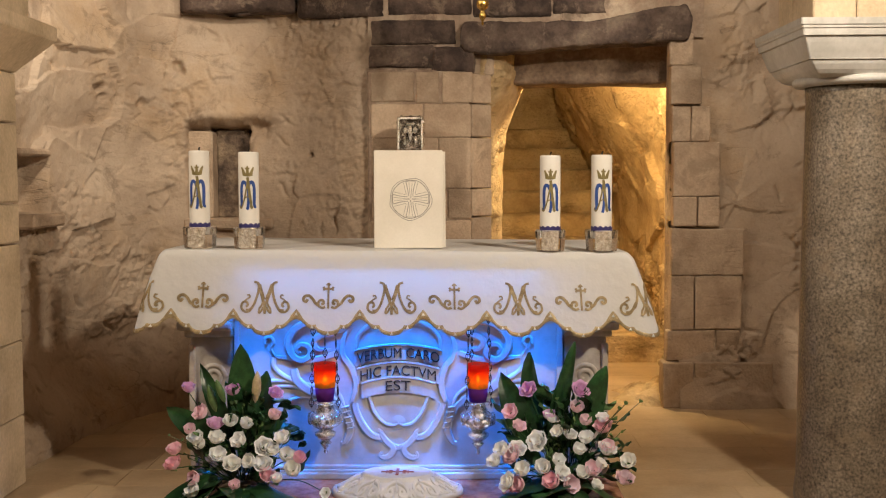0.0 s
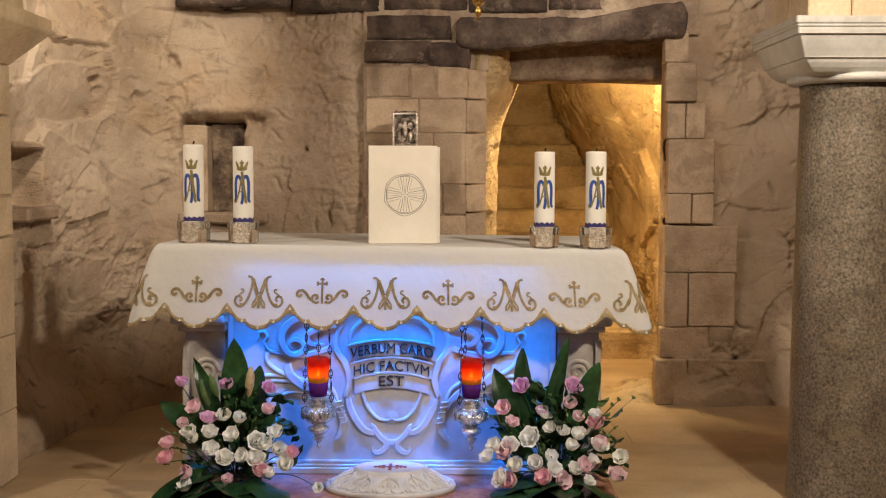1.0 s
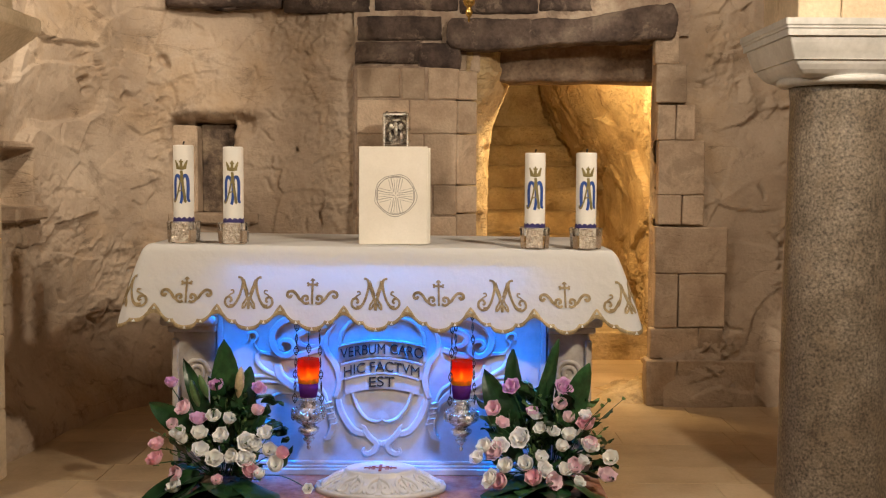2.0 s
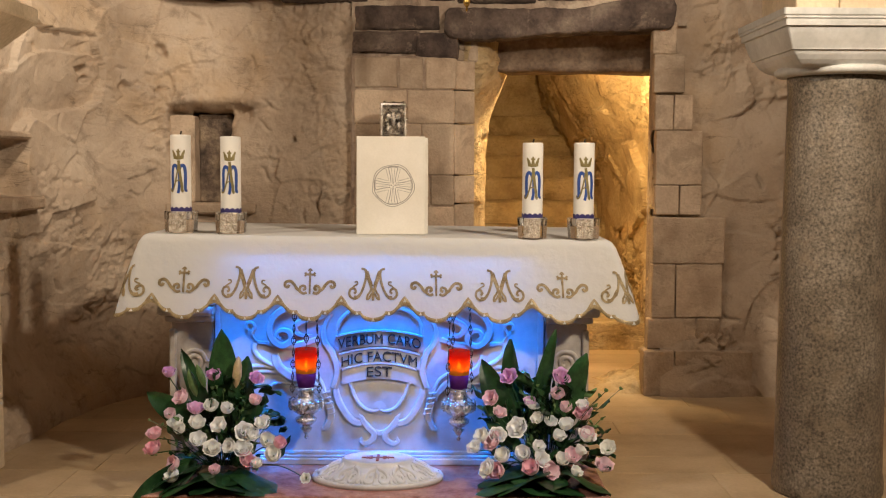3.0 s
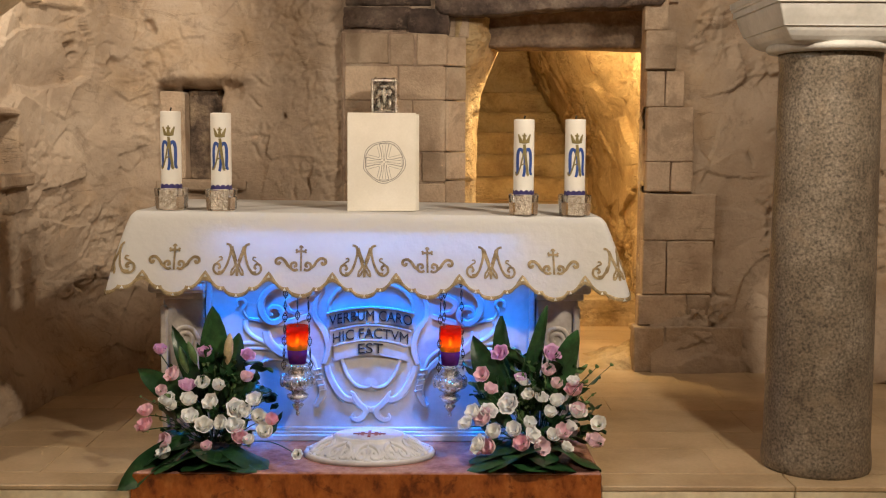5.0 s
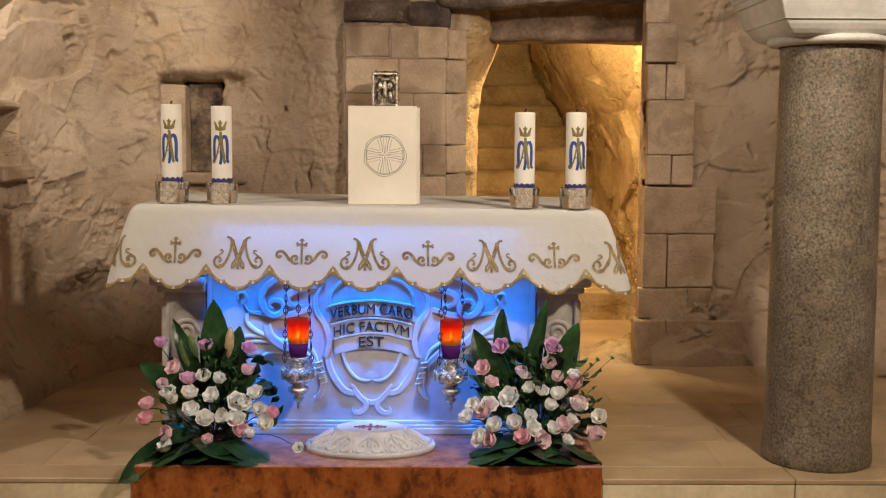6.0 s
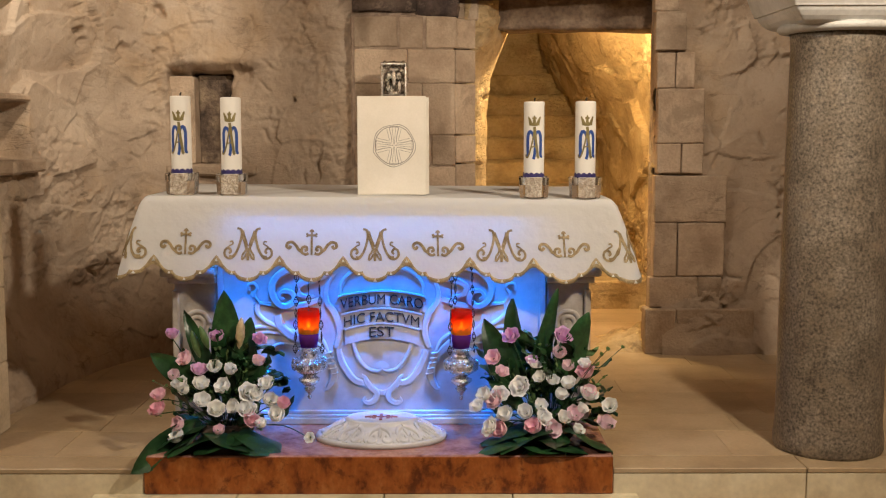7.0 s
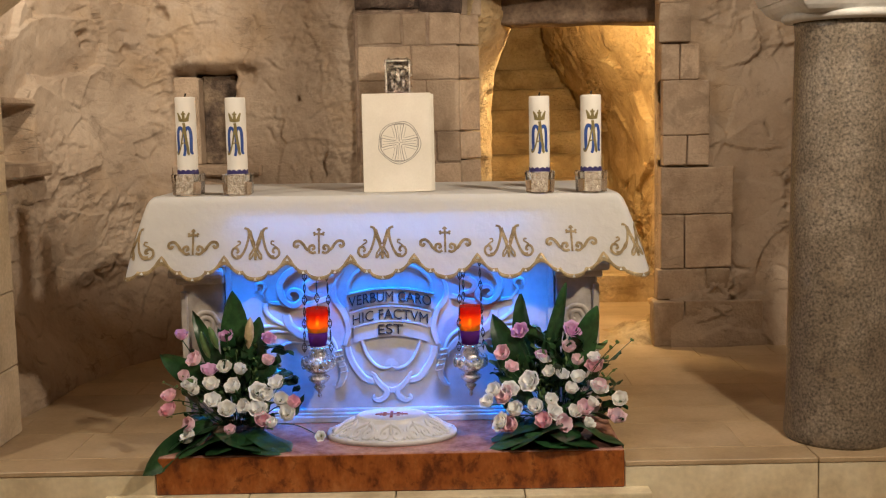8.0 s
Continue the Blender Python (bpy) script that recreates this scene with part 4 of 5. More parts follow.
NS = 300
svals = [-1.9 + 3.8 * i / NS for i in range(NS + 1)]
bm = bmesh.new()
cols = []
for s in svals:
    e = hem(s)[1] - 0.004
    cols.append([bm.verts.new(outline(s, e * q)) for q in (0, 0.015, 0.03, 0.06, 0.1, 0.2, 0.3, 0.4, 0.5, 0.6, 0.7, 0.8, 0.9, 1.0)])
for a, b in zip(cols, cols[1:]):
    for k in range(len(a) - 1):
        bm.faces.new((a[k], a[k + 1], b[k + 1], b[k]))
part("drop", moved(bm), LINEN, cloth, smooth=True)
bm = bmesh.new()
nx, ny = 60, 24
grid = [[bm.verts.new((OX - 0.934 + 1.868 * i / nx, OY - 0.474 + 0.948 * j / ny, 1.0225 - SAG * (OX - 0.934 + 1.868 * i / nx + 0.95) + 0.0015 * noise.noise(Vector((i * 0.35, j * 0.35, 3))))) for j in range(ny + 1)] for i in range(nx + 1)]
for i in range(nx):
    for j in range(ny):
        bm.faces.new((grid[i][j], grid[i + 1][j], grid[i + 1][j + 1], grid[i][j + 1]))
part("top", moved(bm), LINEN, cloth, smooth=True)
bm = bmesh.new()
rows = []
for i in range(NS * 2 + 1):
    s = -1.25 + 2.5 * i / (NS * 2)
    w, g = hem(s)
    rows.append([bm.verts.new(on_cloth(s, 1.022 - (w + (g - w) * q), 0.001 + 0.002 * math.sin(math.pi * q))) for q in (0, 0.3, 0.7, 1)])
for a, b in zip(rows, rows[1:]):
    for k in range(3):
        bm.faces.new((a[k], a[k + 1], b[k + 1], b[k]))
part("gold_border", moved(bm), GOLD, cloth, "gold scalloped border", smooth=True)
M_STROKES = [
    ([(-0.046, 0.066), (-0.036, 0.064), (-0.028, 0.056), (-0.028, 0.03), (-0.036, -0.004), (-0.048, -0.034), (-0.062, -0.052), (-0.08, -0.053), (-0.092, -0.038), (-0.088, -0.018), (-0.074, -0.014), (-0.067, -0.026), (-0.074, -0.034)], 0.0095),
    ([(-0.046, -0.028), (-0.058, -0.044), (-0.074, -0.046)], 0.008),
    ([(-0.082, -0.012), (-0.07, -0.002), (-0.06, 0.004), (-0.063, 0.014), (-0.072, 0.012)], 0.006),
    ([(-0.03, 0.06), (-0.022, 0.034), (-0.013, 0.008), (-0.004, -0.02)], 0.0105),
    ([(-0.021, 0.058), (-0.015, 0.036), (-0.008, 0.016), (-0.002, -0.004)], 0.005),
    ([(-0.006, -0.012), (-0.013, -0.028), (-0.021, -0.04), (-0.023, -0.058), (-0.014, -0.05), (-0.006, -0.034)], 0.0078),
    ([(0.0, -0.012), (-0.002, -0.035), (0.0, -0.062)], 0.009),
]
C_STROKES = [
    ([(0.012, -0.04), (0.024, -0.045), (0.038, -0.036), (0.036, -0.018), (0.022, -0.014), (0.018, -0.026), (0.027, -0.03)], 0.0104),
    ([(0.036, -0.036), (0.05, -0.026), (0.06, -0.01), (0.076, 0.004), (0.093, 0.0), (0.096, -0.014), (0.086, -0.02), (0.08, -0.01)], 0.0117),
    ([(0.002, 0.032), (0.014, 0.032), (0.02, 0.04)], 0.0091), ([(0.014, 0.032), (0.02, 0.025)], 0.0078),
]
for k in range(-5, 6):
    s0, bm = PH + PER * k, bmesh.new()
    if k % 2 == 0:
        for m in (-1, 1):
            for c, w in M_STROKES:
                relief([(s0 + m * -a, 0.83 + b) for a, b in c], w, 0.002, on_cloth, bm, 4)
        part("gold_monogram", moved(bm), GOLD, cloth, "gold embroidered letter with curls")
    else:
        for m in (-1, 1):
            for c, w in C_STROKES:
                relief([(s0 + m * a, 0.838 + b) for a, b in c], w, 0.002, on_cloth, bm, 4)
        relief([(s0, 0.838 + q) for q in (0.05, 0.03, 0.0, -0.03, -0.048)], 0.008, 0.002, on_cloth, bm, 3)
        relief([(s0 - 0.008, 0.838 + 0.046), (s0, 0.838 + 0.054), (s0 + 0.008, 0.838 + 0.046)], 0.006, 0.002, on_cloth, bm, 3)
        part("gold_cross_scroll", moved(bm), GOLD, cloth, "gold embroidered cross with scrolls")
bm = bmesh.new()
for k in range(-10, 11):
    s0 = PH + PER * (k / 2 + 0.25)
    for o in (-0.062, 0.0, 0.062):
        w, g = hem(s0 + o)
        zc = 1.022 - (w + g) / 2
        bm.faces.new([bm.verts.new(on_cloth(s0 + o + da, zc + db, 0.004)) for da, db in ((-0.006, -0.005), (0.006, -0.005), (0, 0.007))])
tagged(part("border_beads", moved(bm), PETAL_W, cloth, "white triangles in the gold border"), kind="stuff")

# ---- candles ----


def round_place(r):
    return lambda a, b, hh: ((r + hh) * math.sin(a / r), -(r + hh) * math.cos(a / r), b)


def printed(r):
    f = round_place(r)
    return lambda a, b, hh: f(a * 1.05, 0.235 + (b - 0.232) * 1.12, hh)


def build_candle():
    c = thing("altar_candle", (0, 0, 0), "white pillar candle with blue and gold monogram", "candle", "candles on the altar")
    R = 0.0415
    part("wax", lathe([(0.001, 0.055), (R, 0.055), (R, 0.057), (R, 0.2), (R, 0.368), (R, 0.372), (R - 0.002, 0.375), (R - 0.006, 0.376), (0.02, 0.372), (0.001, 0.37)], 40), WAX, c, smooth=True)
    part("wick", tube([(0, 0, 0.368), (0.001, 0, 0.382), (0.004, 0, 0.39)], 0.0035), CHAIN, c, "burnt black wick")
    on = printed(R + 0.0006)
    bm = bmesh.new()
    for s in (-1, 1):
        relief([(s * 0.003, 0.236), (s * 0.009, 0.25), (s * 0.019, 0.252), (s * 0.026, 0.236), (s * 0.027, 0.205), (s * 0.026, 0.178), (s * 0.029, 0.168), (s * 0.035, 0.168)], 0.0125, 0.0006, on, bm, 4, lambda t: 1.1 - 0.45 * abs(2 * t - 1) ** 2)
    relief([(0.002, 0.24), (0.003, 0.2), (0.001, 0.172), (-0.003, 0.158)], 0.0105, 0.0006, on, bm, 4)
    part("blue_monogram", bm, INKBLUE, c, "blue printed letter")
    bm = bmesh.new()
    on2 = printed(R + 0.0012)
    relief([(0.0, 0.27), (-0.001, 0.255), (-0.005, 0.23), (-0.015, 0.19), (-0.026, 0.166), (-0.034, 0.166), (-0.035, 0.175)], 0.006, 0.0006, on2, bm, 4)
    relief([(0.0, 0.27), (0.003, 0.25), (0.006, 0.22), (0.012, 0.185), (0.014, 0.168), (0.019, 0.163)], 0.0105, 0.0006, on2, bm, 4)
    relief([(-0.012, 0.198), (0.0, 0.203), (0.01, 0.197)], 0.004, 0.0006, on2, bm, 3)
    part("gold_monogram", bm, INKGOLD, c, "gold printed letter")
    bm = bmesh.new()
    relief([(-0.019, 0.281), (0, 0.278), (0.019, 0.281)], 0.011, 0.0006, on2, bm, 3)
    for a in (-0.021, 0, 0.021):
        relief([(a * 0.6, 0.278), (a * 0.85, 0.292), (a * 1.15, 0.305 + (0.004 if a == 0 else 0))], 0.014, 0.0006, on2, bm, 3, lambda t: 1.1 - 0.75 * t)
    relief([(-0.008, 0.3), (0.008, 0.3)], 0.006, 0.0006, on2, bm, 2)
    part("gold_crown", bm, INKGOLD, c, "gold printed crown")
    bm = bmesh.new()
    on = round_place(R + 0.0006)
    top = [bm.verts.new(on(R * 2 * math.pi * (i / 96 - 0.5), 0.089 + 0.005 + 0.006 * abs(math.sin(i / 96 * math.pi * 12)), 0.0008)) for i in range(96)]
    low = [bm.verts.new(on(R * 2 * math.pi * (i / 96 - 0.5), 0.078, 0.0008)) for i in range(96)]
    for i in range(96):
        bm.faces.new((low[i], low[(i + 1) % 96], top[(i + 1) % 96], top[i]))
    part("navy_band", bm, INKNAVY, c, "dark blue scalloped band")
    bm = bmesh.new()
    rings = []
    for o, zz in ((0.05, 0.0), (0.056, 0.004), (0.061, 0.08), (0.058, 0.083), (0.048, 0.08), (0.045, 0.052), (0.02, 0.05)):
        rings.append([bm.verts.new((o * x, o * y, zz)) for x, y in ((-1, -0.72), (-0.72, -1), (0.72, -1), (1, -0.72), (1, 0.72), (0.72, 1), (-0.72, 1), (-1, 0.72))])
    for a, b in zip(rings, rings[1:]):
        for k in range(8):
            bm.faces.new((a[k], a[(k + 1) % 8], b[(k + 1) % 8], b[k]))
    bm.faces.new(rings[0][::-1]), bm.faces.new(rings[-1])
    part("holder", bm, GLASS, c, "clear faceted glass holder")
    bm = worn(-0.034, 0.034, -0.064, -0.06, 0.004, 0.08, 0.006, 0.009, 0.001)
    part("holder_wrap", bm, FOIL, c, "crumpled shiny wrap on the holder")
    return c


candle = build_candle()
candle.matrix_basis = pose(-0.832, -0.035, 1.0235) @ Matrix.Diagonal((1, 1, 1.063, 1))
for x, y, turn, tall in ((-0.627, -0.04, 4, 1.053), (0.606, -0.085, -3, 1.03), (0.814, -0.085, 2, 1.038)):
    copy_thing(candle, pose(x, y, 1.024 - SAG * (x + 0.95), 0, 0, turn)).scale = (1, 1, tall)

# ---- book ----
book = thing("gospel_book", (0.027, 0.045, 1.0155), "ivory gospel book standing upright with a drawn cross", "book")
part("front_cover", box(-0.144, 0.141, -0.004, 0.0, 0, 0.408, 0.0015), BOOK, book).matrix_basis = pose(0, -0.02, 0, -2, 0, 2)
part("pages", box(-0.137, 0.14, -0.015, 0.015, 0.006, 0.4, 0.002), PAGES, book, "cream page block").matrix_basis = pose(0.0, 0.006, 0, -2, 0, 3)
part("back_cover", box(-0.143, 0.141, -0.002, 0.002, 0, 0.404, 0.0015), BOOK, book).matrix_basis = pose(0.012, 0.036, 0, -2, 0, 4)
part("spine", tube([(-0.126, 0.008, 0.002), (-0.126, 0.01, 0.2), (-0.126, 0.012, 0.392)], 0.017, 12), BOOK, book)
bm = bmesh.new()


def on_cover(a, b, hh):
    return (a, -0.0243 - hh * 0.3 + 0.0349 * (b + 0.2) + 0.0349 * a, b + 0.2)


for r, wob, w in ((0.086, 0.0035, 0.0026), (0.079, 0.0015, 0.0032)):
    relief([(0.008 + (r + wob * math.sin(2.3 * k + r * 90)) * math.cos(k * math.pi / 10), 0.005 + (r + wob * math.cos(1.7 * k)) * math.sin(k * math.pi / 10)) for k in range(20)], w, 0.001, on_cover, bm, 3, None, True)
for q in range(4):
    ca, sa = math.cos(q * math.pi / 2), math.sin(q * math.pi / 2)

    def turn_q(pts):
        return [(0.008 + a * ca - b * sa, 0.005 + a * sa + b * ca) for a, b in pts]

    for m in (-1, 1):
        relief(turn_q([(0.012, m * 0.009), (0.04, m * 0.012), (0.073, m * 0.02)]), 0.0026, 0.001, on_cover, bm, 3)
        relief(turn_q([(0.004, m * 0.001), (0.07, m * 0.007)]), 0.0016, 0.001, on_cover, bm, 1)
        relief(turn_q([(0.02, m * 0.018), (0.068, m * 0.03)]), 0.0016, 0.001, on_cover, bm, 1)
    relief(turn_q([(0.073, -0.02), (0.075, 0.0), (0.073, 0.02)]), 0.0022, 0.001, on_cover, bm, 3)
tagged(part("drawn_cross", bm, INKGREY, book, "grey line drawing of a cross in a circle"), kind="stuff")

# ---- silver tabernacle ----
tab = thing("silver_tabernacle", (-0.024, 1.46, 0.992), "small embossed silver tabernacle on a stone pedestal", "tabernacle")
pedestal = tagged(part("stone_pedestal", box(-0.17, 0.13, 1.34, 1.6, 0.0, 0.991, 0.01), ASHLAR), "plain stone pedestal behind the altar", "pedestal")
bm = worn(-0.066, 0.066, -0.05, 0.05, 0.3, 0.645, 0.013, 0.0095, 0.004)
part("case", bm, SILVER_REFLECT, tab, "crumpled embossed silver")
bm = bmesh.new()
for x0, x1, z0, z1 in ((-0.07, -0.056, 0.3, 0.648), (0.056, 0.07, 0.3, 0.648), (-0.056, 0.056, 0.632, 0.648), (-0.056, 0.056, 0.47, 0.48)):
    box(x0, x1, -0.072, -0.05, z0, z1, 0.004, bm=bm)
part("frame", bm, SILVER, tab, "beaded silver frame")
bm = bmesh.new()
for x, z, rx, rz in ((0.0, 0.56, 0.014, 0.05), (-0.026, 0.575, 0.016, 0.022), (0.026, 0.575, 0.016, 0.022), (-0.03, 0.52, 0.013, 0.03), (0.03, 0.52, 0.013, 0.03), (0.0, 0.61, 0.03, 0.012)):
    r = bmesh.ops.create_icosphere(bm, subdivisions=2, radius=1, matrix=Matrix.Translation((x, -0.058, z)) @ Matrix.Diagonal((rx, 0.014, rz, 1)))
part("embossed_relief", bm, SILVER, tab, "raised silver ornament", smooth=True)
part("foot", box(-0.09, 0.09, -0.08, 0.08, 0.0, 0.298, 0.01, 2), SILVER, tab)
stud = part("stud", lathe([(0.001, -0.009), (0.006, -0.006), (0.009, 0), (0.006, 0.006), (0.001, 0.009)], 10), SILVER, tab, smooth=True)
stud.matrix_basis = pose(-0.07, -0.03, 0.44)
for x, zz in [(-0.07, 0.5), (-0.07, 0.56), (-0.07, 0.62), (0.07, 0.44), (0.07, 0.5), (0.07, 0.56), (0.07, 0.62), (-0.05, 0.65), (0.0, 0.65), (0.05, 0.65)]:
    again(stud, pose(x, -0.03, zz), tab)

# ---- hanging lamps ----
FLAME = glow_mat("lamp_flame", (1.0, 0.62, 0.2), 30)


def tinted(name, low, high, share):
    """Coloured glass that shades from a low to a high colour."""
    m = cloth_mat(name, low, share)
    nt = m.node_tree
    co, sep, ramp = nt.nodes.new("ShaderNodeTexCoord"), nt.nodes.new("ShaderNodeSeparateXYZ"), nt.nodes.new("ShaderNodeValToRGB")
    ramp.color_ramp.elements[0].color, ramp.color_ramp.elements[1].color = (*low, 1), (*high, 1)
    ramp.color_ramp.elements[0].position, ramp.color_ramp.elements[1].position = 0.1, 0.75
    nt.links.new(co.outputs["Generated"], sep.inputs[0]), nt.links.new(sep.outputs["Z"], ramp.inputs[0])
    for nd in nt.nodes:
        if nd.bl_idname in ("ShaderNodeBsdfDiffuse", "ShaderNodeBsdfTranslucent"):
            nt.links.new(ramp.outputs[0], nd.inputs["Color"])
    out, old = nt.nodes["Material Output"], nt.nodes["Material Output"].inputs["Surface"].links[0].from_socket
    clear, both = nt.nodes.new("ShaderNodeBsdfTransparent"), nt.nodes.new("ShaderNodeMixShader")
    nt.links.new(ramp.outputs[0], clear.inputs["Color"])
    both.inputs[0].default_value = 0.45
    nt.links.new(old, both.inputs[1]), nt.links.new(clear.outputs[0], both.inputs[2]), nt.links.new(both.outputs[0], out.inputs["Surface"])
    return m


# The red glass turns amber low down: flame glow put into its colour.
REDGLASS, PURPLEGLASS = tinted("red_lamp_glass", (0.95, 0.45, 0.06), (0.6, 0.035, 0.01), 0.6), cloth_mat("purple_lamp_glass", (0.13, 0.03, 0.24), 0.35)


def build_lamp():
    t = thing("hanging_lamp", (0, 0, 0), "silver hanging sanctuary lamp with glowing red glass", "lamp", "lamps before the altar")
    prof = [(0.001, 0.0), (0.007, 0.004), (0.009, 0.012), (0.005, 0.02), (0.009, 0.028), (0.018, 0.04), (0.022, 0.048), (0.014, 0.056), (0.024, 0.064), (0.037, 0.077), (0.039, 0.089), (0.028, 0.097), (0.021, 0.102), (0.032, 0.109), (0.045, 0.118), (0.056, 0.134), (0.059, 0.15), (0.05, 0.165), (0.036, 0.172), (0.032, 0.18), (0.036, 0.188), (0.032, 0.2), (0.03, 0.215), (0.034, 0.22), (0.028, 0.222), (0.001, 0.215)]
    part("silver_body", lathe([(1.14 * r if 0.02 < z < 0.2 else r, z) for r, z in prof], 32), SILVER, t, "ornate pierced silver body", smooth=True)
    ring = [(0.068, 0.018 * math.cos(b), 0.15 + 0.02 * math.sin(b)) for b in (j * math.pi / 5 for j in range(10))]
    loop = part("filigree_ring", tube(ring, 0.003, 5, None, None, True), SILVER, t, "pierced silver ornament")
    for k in range(1, 12):
        again(loop, pose(0, 0, 0, 0, 0, 30 * k), t)
    part("purple_glass", lathe([(0.02, 0.218), (0.033, 0.22), (0.039, 0.25), (0.041, 0.278), (0.039, 0.278), (0.036, 0.25), (0.03, 0.223)], 32), PURPLEGLASS, t, "purple glass foot", smooth=True)
    part("red_glass", lathe([(0.041, 0.2785), (0.045, 0.31), (0.046, 0.345), (0.044, 0.378), (0.042, 0.378), (0.044, 0.345), (0.043, 0.31), (0.039, 0.2785)], 32), REDGLASS, t, "red glass cup with flame glow put into its colour", smooth=True)
    part("oil", lathe([(0.001, 0.29), (0.038, 0.29), (0.04, 0.3), (0.001, 0.302)], 24), cloth_mat("lamp_wax", (0.9, 0.75, 0.4), 0.5), t, smooth=True)
    part("flame", lathe([(0.001, 0.302), (0.005, 0.306), (0.007, 0.314), (0.004, 0.326), (0.001, 0.336)], 12), FLAME, t, "small yellow flame", smooth=True)
    part("collar", tube([(0.05 * math.cos(a), 0.05 * math.sin(a), 0.215) for a in (k * math.pi / 12 for k in range(24))], 0.0035, 6, None, None, True), SILVER, t)
    first = None
    for k in range(3):
        a = radians((188, 95, 350)[k])
        for j in range(12):
            f = j / 11
            p = Vector((math.cos(a) * (0.056 - 0.018 * f), math.sin(a) * (0.056 - 0.018 * f), 0.215 + 0.54 * f))
            if first is None:
                bm = bmesh.new()
                for w in (-1, 1):
                    tube([(w * 0.0095 * math.sin(q), 0, -0.02 + 0.04 * q / math.pi) for q in (i * math.pi / 6 for i in range(7))], 0.002, 5, bm)
                for zz in (-0.008, 0.008):
                    tube([(-0.008, 0, zz), (0.008, 0, zz)], 0.0018, 4, bm)
                tube([(0, 0, -0.0245), (0, 0, 0.0245)], 0.0011, 4, bm)
                first = part("chain_link", bm, CHAIN, t)
                first.matrix_basis = Matrix.Translation(p)
            else:
                again(first, Matrix.Translation(p) @ pose(0, 0, 0, 0, 0, 70 * (j % 2) + 20 * k), t)
    return t


LAMP_Y = -0.095
hl = build_lamp()
hl.matrix_basis = pose(-0.315, LAMP_Y, 0.176)
copy_thing(hl, pose(0.312, LAMP_Y, 0.172, 0, 0, 25))
for x in (-0.315, 0.312):
    lamp("lamp_flame_light", "POINT", (x, LAMP_Y, 0.511), (x, LAMP_Y, 0), 0.2, (1.0, 0.55, 0.2), 0.012)

brass = thing("brass_lamp", (0.348, 0.6, 2.013), "polished brass hanging lamp on a chain", "lamp")
part("brass_body", lathe([(0.001, 0), (0.006, 0.006), (0.004, 0.02), (0.012, 0.03), (0.018, 0.045), (0.012, 0.06), (0.01, 0.068), (0.024, 0.08), (0.03, 0.1), (0.024, 0.12), (0.012, 0.13), (0.03, 0.15), (0.05, 0.2), (0.052, 0.26), (0.04, 0.3), (0.001, 0.3)], 28), BRASS, brass, smooth=True)
part("chain", tube([(0, 0, 0.3), (0, 0, 0.95)], 0.004, 6), BRASS, brass)

# ---- carved lid ----
LRX, LRY = 0.262, 0.178
lid = thing("carved_marble_lid", (-0.012, -0.228, 0.053), "oval white marble lid carved with acanthus leaves", "lid")
dome = [(1.0, 0.0), (1.0, 0.014), (0.985, 0.02), (0.94, 0.021), (0.92, 0.018), (0.86, 0.026), (0.75, 0.045), (0.6, 0.064), (0.55, 0.068), (0.54, 0.08), (0.52, 0.085), (0.485, 0.085), (0.47, 0.078), (0.2, 0.083), (0.001, 0.084)]
bm = lathe([(0.001, 0)] + dome, 72)
bmesh.ops.scale(bm, vec=(LRX, LRY, 1), verts=bm.verts)
part("disc", bm, MARBLE_W, lid, smooth=True)


def on_lid(ang, r, hh):
    for (r1, z1), (r0, z0) in zip(dome, dome[1:]):
        if r0 <= r <= r1:
            zz = z0 + (z1 - z0) * (r - r0) / max(1e-6, r1 - r0)
            break
    else:
        zz = 0.018
    return (LRX * r * math.cos(ang), LRY * r * math.sin(ang), zz + hh - 0.002)


for k in range(11):
    a0 = k * 2 * math.pi / 11 + 0.15
    bm = bmesh.new()
    for s in (-1, 1):
        relief([(a0 + s * 0.02, 0.6), (a0 + s * 0.12, 0.63), (a0 + s * 0.2, 0.71), (a0 + s * 0.22, 0.82), (a0 + s * 0.15, 0.9), (a0 + s * 0.07, 0.86), (a0 + s * 0.08, 0.77), (a0 + s * 0.14, 0.77)], 0.075, 0.013, on_lid, bm, 4, lambda t: 1.05 - 0.5 * t)
        relief([(a0 + s * 0.23, 0.9), (a0 + s * 0.27, 0.82), (a0 + s * 0.285, 0.72)], 0.06, 0.011, on_lid, bm, 4, lambda t: 0.6 + 0.5 * math.sin(math.pi * t))
    relief([(a0, 0.64), (a0 + 0.01, 0.72), (a0, 0.8)], 0.07, 0.012, on_lid, bm, 4, lambda t: 0.5 + 0.6 * math.sin(math.pi * t))
    relief([(a0 - 0.05, 0.95), (a0, 0.965), (a0 + 0.05, 0.95)], 0.04, 0.007, on_lid, bm, 4)
    part("acanthus_leaf", bm, MARBLE_W, lid, smooth=True)
bm = bmesh.new()
for x0, x1, y0, y1 in ((-0.006, 0.006, -0.045, 0.045), (-0.065, 0.065, -0.005, 0.005), (-0.045, -0.04, -0.02, 0.02), (0.04, 0.045, -0.02, 0.02), (-0.035, -0.02, 0.018, 0.022), (0.02, 0.035, 0.018, 0.022), (-0.035, -0.02, -0.022, -0.018), (0.02, 0.035, -0.022, -0.018)):
    box(x0, x1, y0, y1, 0.08, 0.0862, 0, bm=bm)
part("cross_inlay", bm, CROSSRED, lid, "dark red inlaid cross")

# ---- flower arrangements ----


